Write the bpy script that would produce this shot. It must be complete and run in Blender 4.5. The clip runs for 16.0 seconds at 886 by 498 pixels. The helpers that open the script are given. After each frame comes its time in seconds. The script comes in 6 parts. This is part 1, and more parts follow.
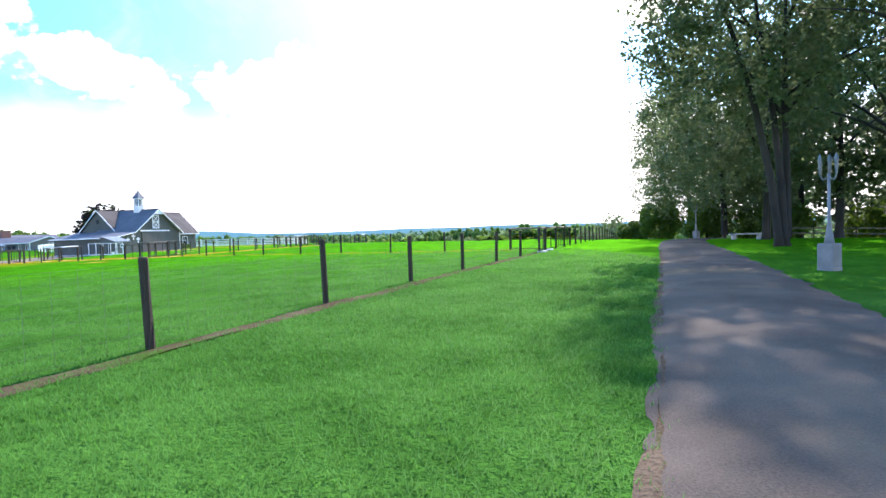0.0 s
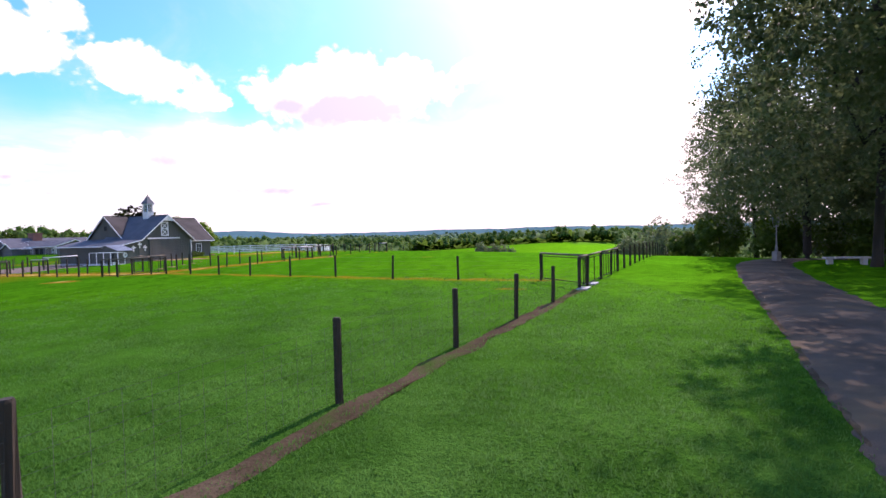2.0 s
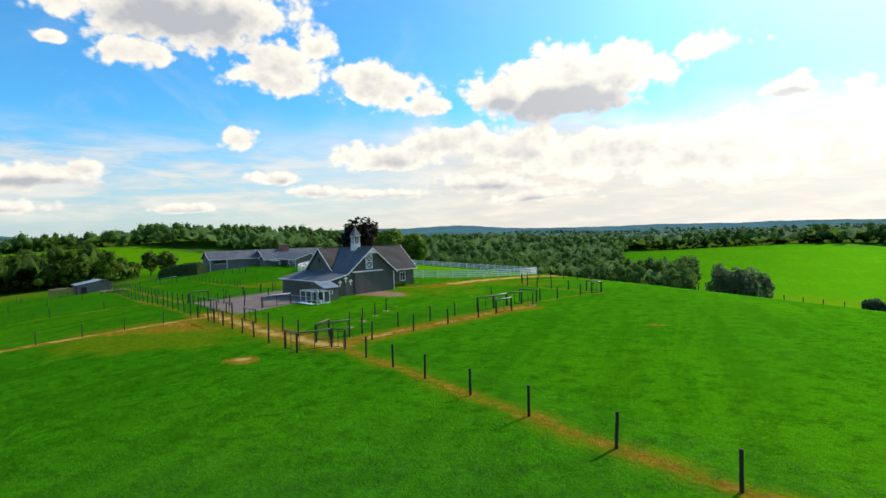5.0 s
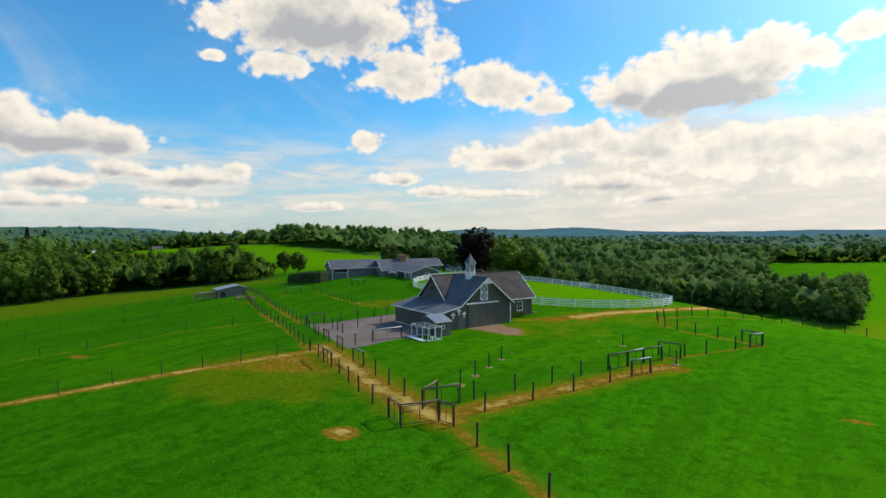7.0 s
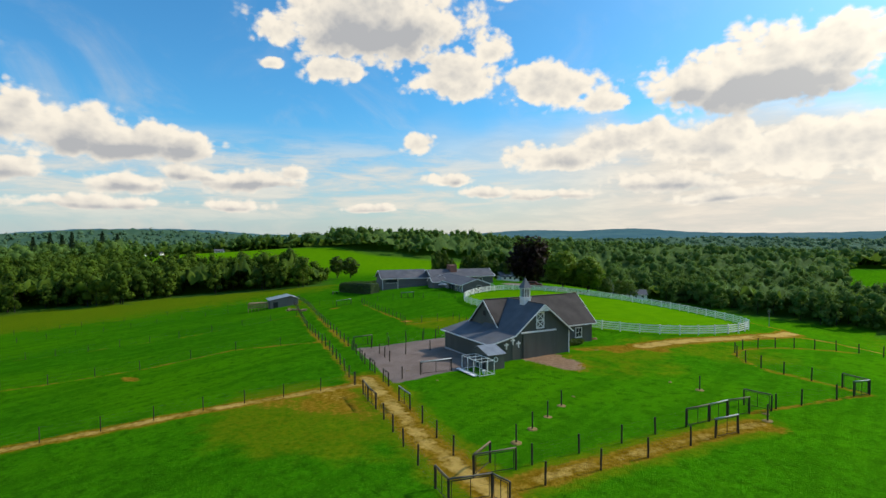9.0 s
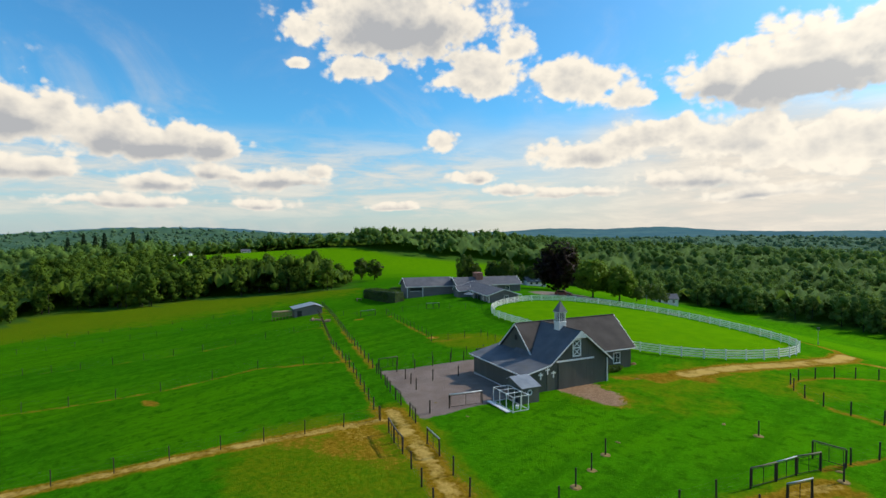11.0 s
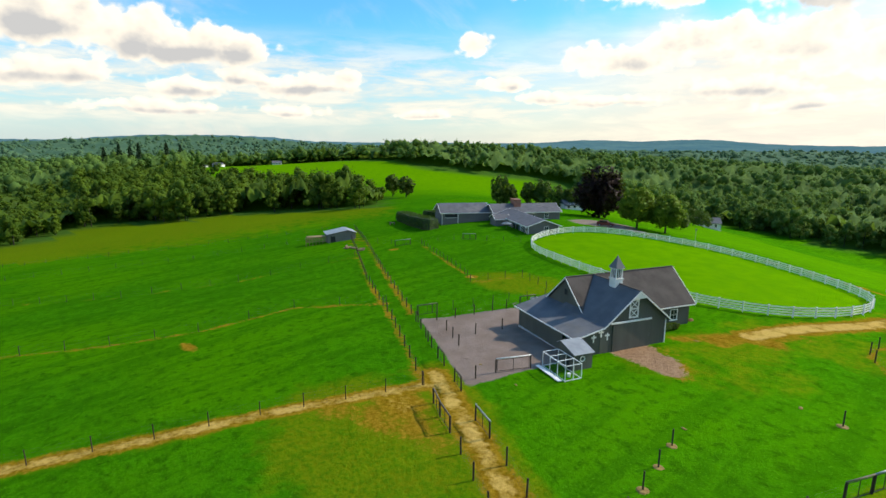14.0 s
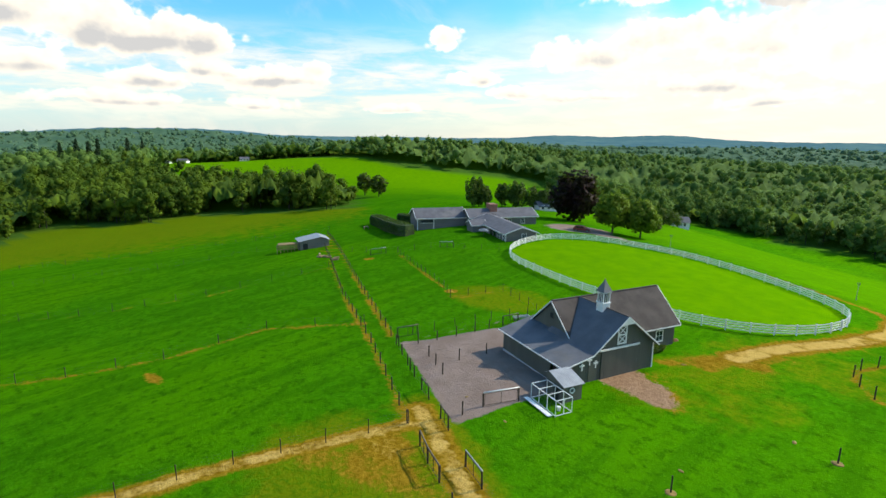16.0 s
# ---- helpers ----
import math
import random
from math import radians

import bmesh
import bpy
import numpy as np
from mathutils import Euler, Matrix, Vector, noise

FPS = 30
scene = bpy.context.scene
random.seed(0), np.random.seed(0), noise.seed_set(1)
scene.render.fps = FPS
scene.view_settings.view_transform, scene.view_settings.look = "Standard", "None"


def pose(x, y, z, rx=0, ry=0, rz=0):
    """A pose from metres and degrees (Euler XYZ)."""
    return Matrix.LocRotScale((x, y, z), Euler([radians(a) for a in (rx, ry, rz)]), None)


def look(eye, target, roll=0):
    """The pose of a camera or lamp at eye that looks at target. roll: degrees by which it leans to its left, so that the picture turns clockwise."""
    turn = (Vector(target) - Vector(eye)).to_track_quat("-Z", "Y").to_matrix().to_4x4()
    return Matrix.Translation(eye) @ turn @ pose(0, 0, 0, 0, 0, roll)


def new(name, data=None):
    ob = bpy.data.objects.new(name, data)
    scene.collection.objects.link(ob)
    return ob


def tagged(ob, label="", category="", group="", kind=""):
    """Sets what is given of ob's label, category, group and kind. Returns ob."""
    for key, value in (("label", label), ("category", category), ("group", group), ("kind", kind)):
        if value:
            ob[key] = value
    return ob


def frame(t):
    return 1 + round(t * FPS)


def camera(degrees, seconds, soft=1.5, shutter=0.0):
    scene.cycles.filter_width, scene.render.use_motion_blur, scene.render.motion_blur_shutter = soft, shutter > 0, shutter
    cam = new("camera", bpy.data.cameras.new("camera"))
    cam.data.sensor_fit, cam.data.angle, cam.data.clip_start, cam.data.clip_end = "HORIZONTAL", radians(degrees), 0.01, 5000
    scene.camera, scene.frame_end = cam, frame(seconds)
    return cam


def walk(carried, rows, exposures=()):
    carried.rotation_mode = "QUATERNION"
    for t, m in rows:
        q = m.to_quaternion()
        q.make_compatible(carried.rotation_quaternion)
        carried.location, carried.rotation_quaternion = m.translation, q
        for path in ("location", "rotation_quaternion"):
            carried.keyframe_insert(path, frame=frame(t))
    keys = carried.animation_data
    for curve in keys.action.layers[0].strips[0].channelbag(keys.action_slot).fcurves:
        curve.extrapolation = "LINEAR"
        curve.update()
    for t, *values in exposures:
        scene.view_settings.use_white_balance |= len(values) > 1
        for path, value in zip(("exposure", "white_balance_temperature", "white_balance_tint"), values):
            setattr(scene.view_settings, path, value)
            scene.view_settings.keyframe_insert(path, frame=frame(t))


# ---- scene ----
cam = camera(81.0, 16.0)
PATH = [
    (0, (-0.679, 1.978, 1.604), (-0.552, 3.972, 1.536), -1.9),
    (0.5, (-0.073, 3.712, 1.753), (-0.023, 5.71, 1.689), -1.8),
    (1, (0.378, 5.371, 1.96), (0.398, 7.37, 1.898), -1.7),
    (1.5, (0.741, 7.145, 2.312), (0.743, 9.144, 2.25), -1.6),
    (2, (1.001, 9.036, 2.743), (0.992, 11.035, 2.683), -1.5),
    (2.5, (1.164, 10.858, 3.293), (1.102, 12.856, 3.232), -1.4),
    (3, (1.175, 12.77, 4.146), (0.918, 14.753, 4.087), -1.3),
    (3.5, (0.993, 14.688, 4.88), (0.525, 16.632, 4.835), -0.9),
    (4, (0.824, 16.186, 5.881), (0.238, 18.097, 5.823), -1.5),
    (6.5, (-2.746, 23.281, 11.11), (-3.832, 24.96, 11.056), 0.1),
    (7, (-3.172, 24.039, 11.848), (-4.345, 25.658, 11.791), -0.2),
    (7.5, (-3.782, 24.808, 12.579), (-5.013, 26.383, 12.522), -0.2),
    (8, (-4.534, 25.639, 13.256), (-5.806, 27.181, 13.201), -0.2),
    (8.5, (-5.014, 26.406, 13.939), (-6.322, 27.918, 13.885), -0.2),
    (9, (-5.68, 27.193, 14.497), (-7.007, 28.689, 14.444), -0.2),
    (11.5, (-9.291, 29.837, 17.731), (-10.702, 31.253, 17.657), 0.0),
    (12, (-10.135, 30.269, 18.281), (-11.562, 31.666, 18.176), 0.2),
    (12.5, (-11.077, 30.51, 18.866), (-12.511, 31.892, 18.683), 0.3),
    (13, (-11.856, 31.036, 19.45), (-13.299, 32.393, 19.172), 0.4),
    (13.5, (-12.883, 31.466, 20.213), (-14.322, 32.807, 19.85), 0.5),
    (14, (-13.681, 31.942, 20.765), (-15.123, 33.269, 20.365), 0.5),
    (14.5, (-14.615, 32.34, 21.342), (-16.05, 33.668, 20.919), 0.6),
    (15, (-15.504, 32.826, 22.029), (-16.924, 34.167, 21.603), 0.6),
    (15.5, (-16.177, 33.014, 22.617), (-17.573, 34.383, 22.197), 0.7),
    (16, (-16.646, 33.138, 23.318), (-18.009, 34.541, 22.898), 0.8),
]
walk(cam, [(t, look(eye, target, roll)) for t, eye, target, roll in PATH],
     exposures=[(0.0, 1.6, 6300, 24), (0.7, 1.2, 6300, 26), (1.3, 0.6, 6500, 30), (2.0, 0.55, 6700, 42), (3.0, 0.05, 6900, 36), (4.0, -0.05, 6900, 36), (4.2, 0.05, 6700, 10), (7.0, -0.16, 6900, 10), (9.5, -0.18, 7000, 10), (12.0, -0.12, 7000, 10), (13.0, 0.04, 7100, 10), (14.0, 0.25, 7400, 10), (16.0, 0.36, 7400, 10)])

# ---- world and sun ----
SUN_AZ, SUN_EL = radians(27.0), radians(38.0)  # azimuth clockwise from +y
SUN_DIR = Vector((math.sin(SUN_AZ) * math.cos(SUN_EL), math.cos(SUN_AZ) * math.cos(SUN_EL), math.sin(SUN_EL)))


class Nodes:
    """A short way to write node trees."""

    def __init__(self, tree):
        self.tree = tree
        tree.nodes.clear()

    def add(self, kind, ins=(), **props):
        node = self.tree.nodes.new(kind)
        for key, value in props.items():
            if key == "operation":
                node.operation = value
            elif key == "data_type":
                node.data_type = value
            elif key == "blend_type":
                node.blend_type = value
            elif key == "attribute_name":
                node.attribute_name = value
            elif key == "noise_dimensions":
                node.noise_dimensions = value
            elif key == "feature":
                node.feature = value
        for key, value in (ins.items() if isinstance(ins, dict) else enumerate(ins)):
            self.put(node.inputs[key], value)
        return node

    def put(self, socket, value):
        if isinstance(value, bpy.types.NodeSocket):
            self.tree.links.new(value, socket)
        elif isinstance(value, bpy.types.Node):
            self.tree.links.new(value.outputs[0], socket)
        else:
            socket.default_value = value

    def math(self, op, *ins):
        return self.add("ShaderNodeMath", ins, operation=op).outputs[0]

    def vmath(self, op, *ins):
        node = self.add("ShaderNodeVectorMath", ins, operation=op)
        return node.outputs["Value"] if op in ("DOT_PRODUCT", "LENGTH", "DISTANCE") else node.outputs[0]

    def step(self, value, low, high, a=0.0, b=1.0):
        node = self.tree.nodes.new("ShaderNodeMapRange")
        node.interpolation_type = "SMOOTHSTEP"
        for key, v in (("Value", value), ("From Min", low), ("From Max", high), ("To Min", a), ("To Max", b)):
            self.put(node.inputs[key], v)
        return node.outputs[0]

    def mix(self, fac, a, b):
        node = self.tree.nodes.new("ShaderNodeMix")
        node.data_type = "RGBA"
        for n, v in ((0, fac), (6, a), (7, b)):
            self.put(node.inputs[n], v if not isinstance(v, tuple) or len(v) == 4 else (*v, 1))
        return node.outputs[2]

    def noise(self, vector, scale, detail=3.0, rough=0.55, dist=0.0):
        node = self.tree.nodes.new("ShaderNodeTexNoise")
        for key, v in (("Vector", vector), ("Scale", scale), ("Detail", detail), ("Roughness", rough), ("Distortion", dist)):
            self.put(node.inputs[key], v)
        return node.outputs[0]


world = bpy.data.worlds.new("sky")
scene.world = world
world.use_nodes = True
w = Nodes(world.node_tree)
sky = w.tree.nodes.new("ShaderNodeTexSky")
sky.sky_type, sky.sun_disc = "NISHITA", False
sky.sun_elevation, sky.sun_rotation = SUN_EL, SUN_AZ
sky.air_density, sky.dust_density, sky.ozone_density = 1.1, 0.6, 2.5
way = w.add("ShaderNodeTexCoord").outputs["Generated"]
split = w.add("ShaderNodeSeparateXYZ", [way])
dx, dy, dz = split.outputs
azi = w.math("MULTIPLY", w.math("ARCTAN2", w.math("MULTIPLY", dx, -1.0), dy), 57.2958)
ele = w.math("MULTIPLY", w.math("ARCSINE", dz), 57.2958)
# a flat map of the sky near the horizon, ten degrees to a unit
chart = w.add("ShaderNodeCombineXYZ", [w.math("MULTIPLY", azi, 0.1), w.math("MULTIPLY", ele, 0.125), 0.0])
chart_lit = w.vmath("ADD", chart, (-0.05, 0.055, 0.0))


def heaped(at):
    """Cauliflower heads: rounded cells over a fractal, both about zero."""
    cells = w.add("ShaderNodeTexVoronoi", {"Vector": at, "Scale": 3.6, "Detail": 2.5, "Roughness": 0.62, "Smoothness": 0.35}, feature="SMOOTH_F1").outputs[0]
    return w.math("ADD", w.math("MULTIPLY", w.math("SUBTRACT", 0.95, cells), 0.62), w.math("MULTIPLY", w.math("SUBTRACT", w.noise(at, 2.6, 8.0, 0.60, 0.4), 0.5), 1.15))


heap, heap_lit = heaped(chart), heaped(chart_lit)
wob1 = w.math("SUBTRACT", w.noise(chart, 1.1, 3.0, 0.5), 0.5)
wob2 = w.math("SUBTRACT", w.noise(w.vmath("ADD", chart, (7.0, 3.0, 1.0)), 1.1, 3.0, 0.5), 0.5)
azi2 = w.math("ADD", azi, w.math("MULTIPLY", wob1, 3.0))
ele2 = w.math("ADD", ele, w.math("MULTIPLY", wob2, 1.8))
# cumulus banks: azimuth to the left of +y, height, half width, half height, weight, depth of the grey belly
BANKS = [(49.5, 21.6, 9.0, 5.0, 1.25, 0.55), (40, 16.4, 5.2, 2.6, 1.0, 0.3), (58.6, 20.6, 3.2, 2.0, 0.9, 0.2), (60.3, 17.5, 1.3, 0.8, 0.75, 0.1), (53, 16.9, 3.2, 1.8, 0.95, 0.2), (35.7, 19.2, 2.2, 2.1, 0.9, 0.2),
         (30, 15.4, 4.4, 2.5, 1.05, 0.25), (24.5, 13.8, 2.6, 1.8, 0.9, 0.35), (16.5, 14.3, 4.2, 2.4, 1.0, 0.75), (9.6, 14.2, 6.0, 3.9, 1.2, 0.95), (5.0, 15.4, 4.6, 2.9, 1.0, 0.5), (0.8, 15.4, 4.0, 1.5, 0.9, 0.1), (-3.4, 16.6, 4.0, 1.3, 0.85, 0.1),
         (-10.8, 12.2, 1.8, 1.0, 0.85, 0.9), (-20.6, 12.6, 2.2, 1.1, 0.8, 0.7), (34.5, 24.8, 2.6, 1.2, 0.85, 0.1), (29, 8.0, 5.5, 1.6, 0.95, 0.3), (22.5, 9.6, 5.0, 1.9, 1.05, 0.25), (15, 8.8, 6.5, 2.2, 1.05, 0.28), (5.5, 7.6, 9.0, 2.8, 1.1, 0.15), (-4, 6.8, 9.0, 3.2, 1.1, 0.2),
         (43.8, 9.4, 2.0, 1.25, 0.9, 0.15), (41.2, 6.2, 2.4, 0.9, 0.85, 0.4), (37, 4.6, 3.0, 0.8, 0.8, 0.5), (72, 8.7, 6.0, 2.0, 1.1, 0.75), (77, 9.0, 5.0, 2.6, 1.0, 0.6), (67.7, 8.6, 2.6, 1.5, 0.95, 0.5), (85, 10.2, 5.5, 2.7, 1.1, 0.6),
         (72, 4.9, 5.0, 1.1, 0.9, 0.7), (67.5, 6.0, 2.4, 1.0, 0.9, 0.6), (61.5, 5.6, 4.4, 1.4, 1.0, 0.8), (58, 6.3, 2.0, 0.9, 0.85, 0.3), (63.5, 3.2, 3.4, 0.7, 0.85, 0.6), (76, 3.0, 5.5, 0.9, 0.9, 0.7), (83, 5.6, 5.0, 1.4, 0.95, 0.7),
         (29, 4.2, 4.5, 0.8, 0.85, 0.7), (18, 5.2, 5.5, 1.1, 0.9, 0.7), (12, 3.7, 6.0, 0.8, 0.85, 0.6), (50, 3.0, 4.0, 0.6, 0.75, 0.5), (98, 13, 12, 4, 1.1, 0.6), (-25, 8, 12, 4, 1.0, 0.3), (-24, 22, 9, 3, 0.9, 0.3), (130, 16, 20, 7, 1.1, 0.6), (-70, 20, 18, 6, 1.1, 0.6), (-120, 12, 22, 5, 1.1, 0.6)]
bank = under = None
for a0, e0, wa, we, k, deep in BANKS:
    u = w.math("DIVIDE", w.math("SUBTRACT", azi2, float(a0)), 1.12 * wa)
    v = w.math("DIVIDE", w.math("SUBTRACT", ele2, float(e0)), 1.10 * we)
    # flat undersides: the lower half falls off faster
    v = w.math("MULTIPLY", v, w.math("SUBTRACT", 1.2, w.math("MULTIPLY", w.math("SIGN", v), 0.2)))
    g = w.math("MULTIPLY", w.math("EXPONENT", w.math("MULTIPLY", w.math("ADD", w.math("MULTIPLY", u, u), w.math("MULTIPLY", v, v)), -1.0)), float(k))
    bank = g if bank is None else w.math("MAXIMUM", bank, g)
    belly = w.math("MULTIPLY", g, w.step(v, -0.55, 0.55, deep, 0.0))
    under = belly if under is None else w.math("MAXIMUM", under, belly)
flat = w.add("ShaderNodeCombineXYZ", [w.math("MULTIPLY", azi, 0.07), w.math("MULTIPLY", ele, 0.36), 0.0])
streak = w.noise(flat, 2.0, 8.0, 0.62, 0.3)
body = w.math("ADD", bank, w.math("MULTIPLY", heap, w.step(bank, 0.0, 0.35, 0.0, 0.85)))
puffs = w.step(body, 0.20, 0.50)
# thin pale sheets low over the land and a veil higher up
low = w.math("MULTIPLY", w.step(ele, 0.5, 3.0), w.step(ele, 6.5, 12.0, 1.0, 0.0))
stratus = w.math("MULTIPLY", w.step(streak, 0.28, 0.62), w.math("MULTIPLY", low, 0.75))
veil = w.math("MULTIPLY", w.step(w.noise(chart, 0.75, 7.0, 0.6, 0.9), 0.46, 0.78), w.step(ele, 4.0, 22.0, 0.60, 0.12))
# the milky sheet that thickens towards the sun
sheet = w.math("MULTIPLY", w.math("MULTIPLY", w.step(azi, 14.0, 58.0, 1.0, 0.0), w.step(w.math("ADD", ele, w.math("MULTIPLY", wob1, 6.0)), 8.5, 14.0, 1.0, 0.0)), w.step(streak, 0.20, 0.55, 0.80, 1.0))
stratus = w.math("MAXIMUM", w.math("MAXIMUM", stratus, sheet), veil)
thick = w.step(w.math("ADD", bank, w.math("MULTIPLY", heap, 0.7)), 0.45, 1.15, 0.0, 0.50)
relief = w.math("MULTIPLY", w.math("SUBTRACT", heap_lit, heap), 0.9)
shade = w.math("MINIMUM", w.math("MAXIMUM", w.math("ADD", w.math("ADD", thick, w.step(w.math("ADD", under, w.math("MULTIPLY", heap, 0.40)), 0.05, 0.60, 0.0, 0.90)), relief), 0.0), 1.0)
lit = w.mix(shade, (9.6, 9.2, 8.4), (4.6, 4.9, 5.4))
near_sun = w.math("MAXIMUM", w.vmath("DOT_PRODUCT", way, tuple(SUN_DIR)), 0.0)
glare = w.math("ADD", w.math("MULTIPLY", w.math("POWER", near_sun, 11.0), 6.0), w.math("MULTIPLY", w.math("POWER", near_sun, 5.0), 2.0))
mist = w.step(ele, -2.0, 12.0, 0.80, 0.0)
clear = w.vmath("MULTIPLY", sky.outputs[0], (0.46, 1.34, 1.85))
air = w.mix(mist, clear, w.mix(w.step(azi, 10.0, 70.0), (7.6, 6.9, 5.8), (5.6, 6.1, 6.6)))
air = w.mix(stratus, air, w.mix(w.step(streak, 0.35, 0.75), (6.9, 6.8, 6.6), (8.9, 8.4, 7.6)))
air = w.mix(puffs, air, lit)
gl = w.add("ShaderNodeCombineXYZ", [glare, w.math("MULTIPLY", glare, 0.97), w.math("MULTIPLY", glare, 0.84)])
air = w.vmath("ADD", air, gl)
back = w.add("ShaderNodeBackground", {"Color": air, "Strength": 0.11})
w.add("ShaderNodeOutputWorld", [back])

sun = new("sun", bpy.data.lights.new("sun", "SUN"))
sun.data.energy, sun.data.angle, sun.data.color = 3.6, radians(0.6), (1.0, 0.95, 0.86)
sun.matrix_world = look(SUN_DIR * 100, (0, 0, 0))


# ---- materials ----
def material(name, a, b, scale=2.0, fine_scale=25.0, rough=0.85, bump=0.25, metal=0.0, spread=0.25, island=0.0, coord="Object", stretch=(1, 1, 1), through_light=0.0, stain=None, shine=0.5, shine_through=(0.25, 0.42, 0.03)):
    """A weathered surface: two colours mixed by a coarse and a fine noise, with relief of the fine one."""
    m = bpy.data.materials.new(name)
    m.use_nodes = True
    n = Nodes(m.node_tree)
    at = n.vmath("MULTIPLY", n.add("ShaderNodeTexCoord").outputs[coord], stretch)
    coarse, grain = n.noise(at, scale, 4.0), n.noise(at, fine_scale, 3.0)
    fac = n.math("ADD", n.math("MULTIPLY", n.step(coarse, 0.3, 0.7), 1 - spread), n.math("MULTIPLY", n.step(grain, 0.25, 0.75), spread))
    if island:
        rnd = n.add("ShaderNodeNewGeometry").outputs["Random Per Island"]
        fac = n.math("ADD", n.math("MULTIPLY", fac, 1 - island), n.math("MULTIPLY", rnd, island))
    colour = n.mix(fac, a, b)
    if stain:
        colour = n.mix(n.math("MULTIPLY", n.step(n.noise(at, scale * 0.37, 5.0, 0.65), 0.52, 0.7), stain[3]), colour, stain[:3])
    relief = n.tree.nodes.new("ShaderNodeBump")
    relief.inputs["Strength"].default_value, relief.inputs["Distance"].default_value = bump, 0.02
    n.put(relief.inputs["Height"], grain)
    p = n.tree.nodes.new("ShaderNodeBsdfPrincipled")
    n.put(p.inputs["Base Color"], colour)
    n.put(p.inputs["Normal"], relief.outputs[0])
    n.put(p.inputs["Roughness"], n.math("ADD", n.math("MULTIPLY", grain, 0.2), rough - 0.1))
    p.inputs["Metallic"].default_value = metal
    p.inputs["Specular IOR Level"].default_value = 0.12 if through_light else shine
    end = p.outputs[0]
    if through_light:
        t = n.add("ShaderNodeBsdfTranslucent", {"Color": n.mix(0.5, colour, shine_through)})
        end = n.add("ShaderNodeMixShader", [through_light, end, t]).outputs[0]
    n.add("ShaderNodeOutputMaterial", [end])
    return m


def ground_material():
    m = bpy.data.materials.new("meadow")
    m.use_nodes = True
    n = Nodes(m.node_tree)
    at = n.add("ShaderNodeTexCoord").outputs["Object"]

    def area(name):
        return n.add("ShaderNodeAttribute", attribute_name=name).outputs["Fac"]

    big, mid, small, tiny = n.noise(at, 0.035, 4.0), n.noise(at, 0.32, 5.0, 0.62), n.noise(at, 2.4, 5.0, 0.65), n.noise(at, 21.0, 4.0, 0.6)
    turf = n.mix(n.step(mid, 0.3, 0.7), (0.015, 0.110, 0.002), (0.028, 0.172, 0.003))
    turf = n.mix(n.step(small, 0.42, 0.64), turf, (0.013, 0.090, 0.002))
    turf = n.mix(n.math("MULTIPLY", n.step(tiny, 0.45, 0.64), 0.55), turf, (0.052, 0.200, 0.005))
    turf = n.mix(n.math("MULTIPLY", n.step(big, 0.42, 0.66), 0.55), turf, (0.062, 0.205, 0.002))
    clump = n.noise(at, 0.95, 6.0, 0.7)
    turf = n.mix(n.math("MULTIPLY", n.step(clump, 0.48, 0.66), 0.8), turf, (0.010, 0.058, 0.002))
    turf = n.mix(n.math("MULTIPLY", n.step(clump, 0.50, 0.28), 0.5), turf, (0.046, 0.185, 0.003))
    mown = n.noise(n.vmath("MULTIPLY", at, (0.9, 0.12, 1.0)), 0.5, 4.0, 0.6)
    turf = n.mix(n.math("MULTIPLY", n.step(mown, 0.46, 0.62), 0.55), turf, (0.012, 0.082, 0.002))
    # paler seeding stems and darker clover in small flecks
    fleck = n.noise(at, 6.5, 3.0, 0.7)
    turf = n.mix(n.math("MULTIPLY", n.step(fleck, 0.58, 0.70), 0.7), turf, (0.080, 0.260, 0.010))
    turf = n.mix(n.math("MULTIPLY", n.step(fleck, 0.40, 0.30), 0.6), turf, (0.007, 0.048, 0.002))
    # mown bright turf, seed-headed rough grass, trodden soil, gravel
    turf = n.mix(n.math("MULTIPLY", area("bright"), 0.85), turf, n.mix(n.step(mid, 0.3, 0.7), (0.120, 0.265, 0.003), (0.085, 0.215, 0.003)))
    dry = n.step(n.math("ADD", area("dry"), n.math("MULTIPLY", n.math("SUBTRACT", mid, 0.5), 1.2)), 0.35, 0.75)
    turf = n.mix(n.math("MULTIPLY", dry, 0.7), turf, n.mix(n.step(small, 0.3, 0.7), (0.190, 0.155, 0.006), (0.070, 0.125, 0.004)))
    ragged = n.math("ADD", n.math("MULTIPLY", n.math("SUBTRACT", small, 0.5), 0.9), n.math("MULTIPLY", n.math("SUBTRACT", mid, 0.5), 0.9))
    bare = n.math("MULTIPLY", n.step(n.math("ADD", area("dirt"), ragged), 0.40, 0.75), n.step(n.math("ADD", tiny, n.math("MULTIPLY", area("dirt"), 0.45)), 0.34, 0.66, 0.45, 1.0))
    soil = n.mix(n.step(small, 0.3, 0.7), (0.165, 0.088, 0.004), (0.330, 0.200, 0.016))
    soil = n.mix(n.math("MULTIPLY", n.step(tiny, 0.45, 0.8), 0.5), soil, (0.42, 0.275, 0.040))
    soil = n.mix(n.math("MULTIPLY", n.step(n.math("ADD", area("dirt"), n.math("MULTIPLY", ragged, 0.35)), 0.84, 1.02), n.step(mid, 0.30, 0.55)), soil, (0.58, 0.38, 0.10))
    colour = n.mix(bare, turf, soil)
    stony = n.step(n.math("ADD", area("gravel"), n.math("MULTIPLY", ragged, 0.55)), 0.42, 0.6)
    grit = n.mix(n.step(mid, 0.3, 0.7), (0.232, 0.170, 0.140), (0.310, 0.240, 0.205))
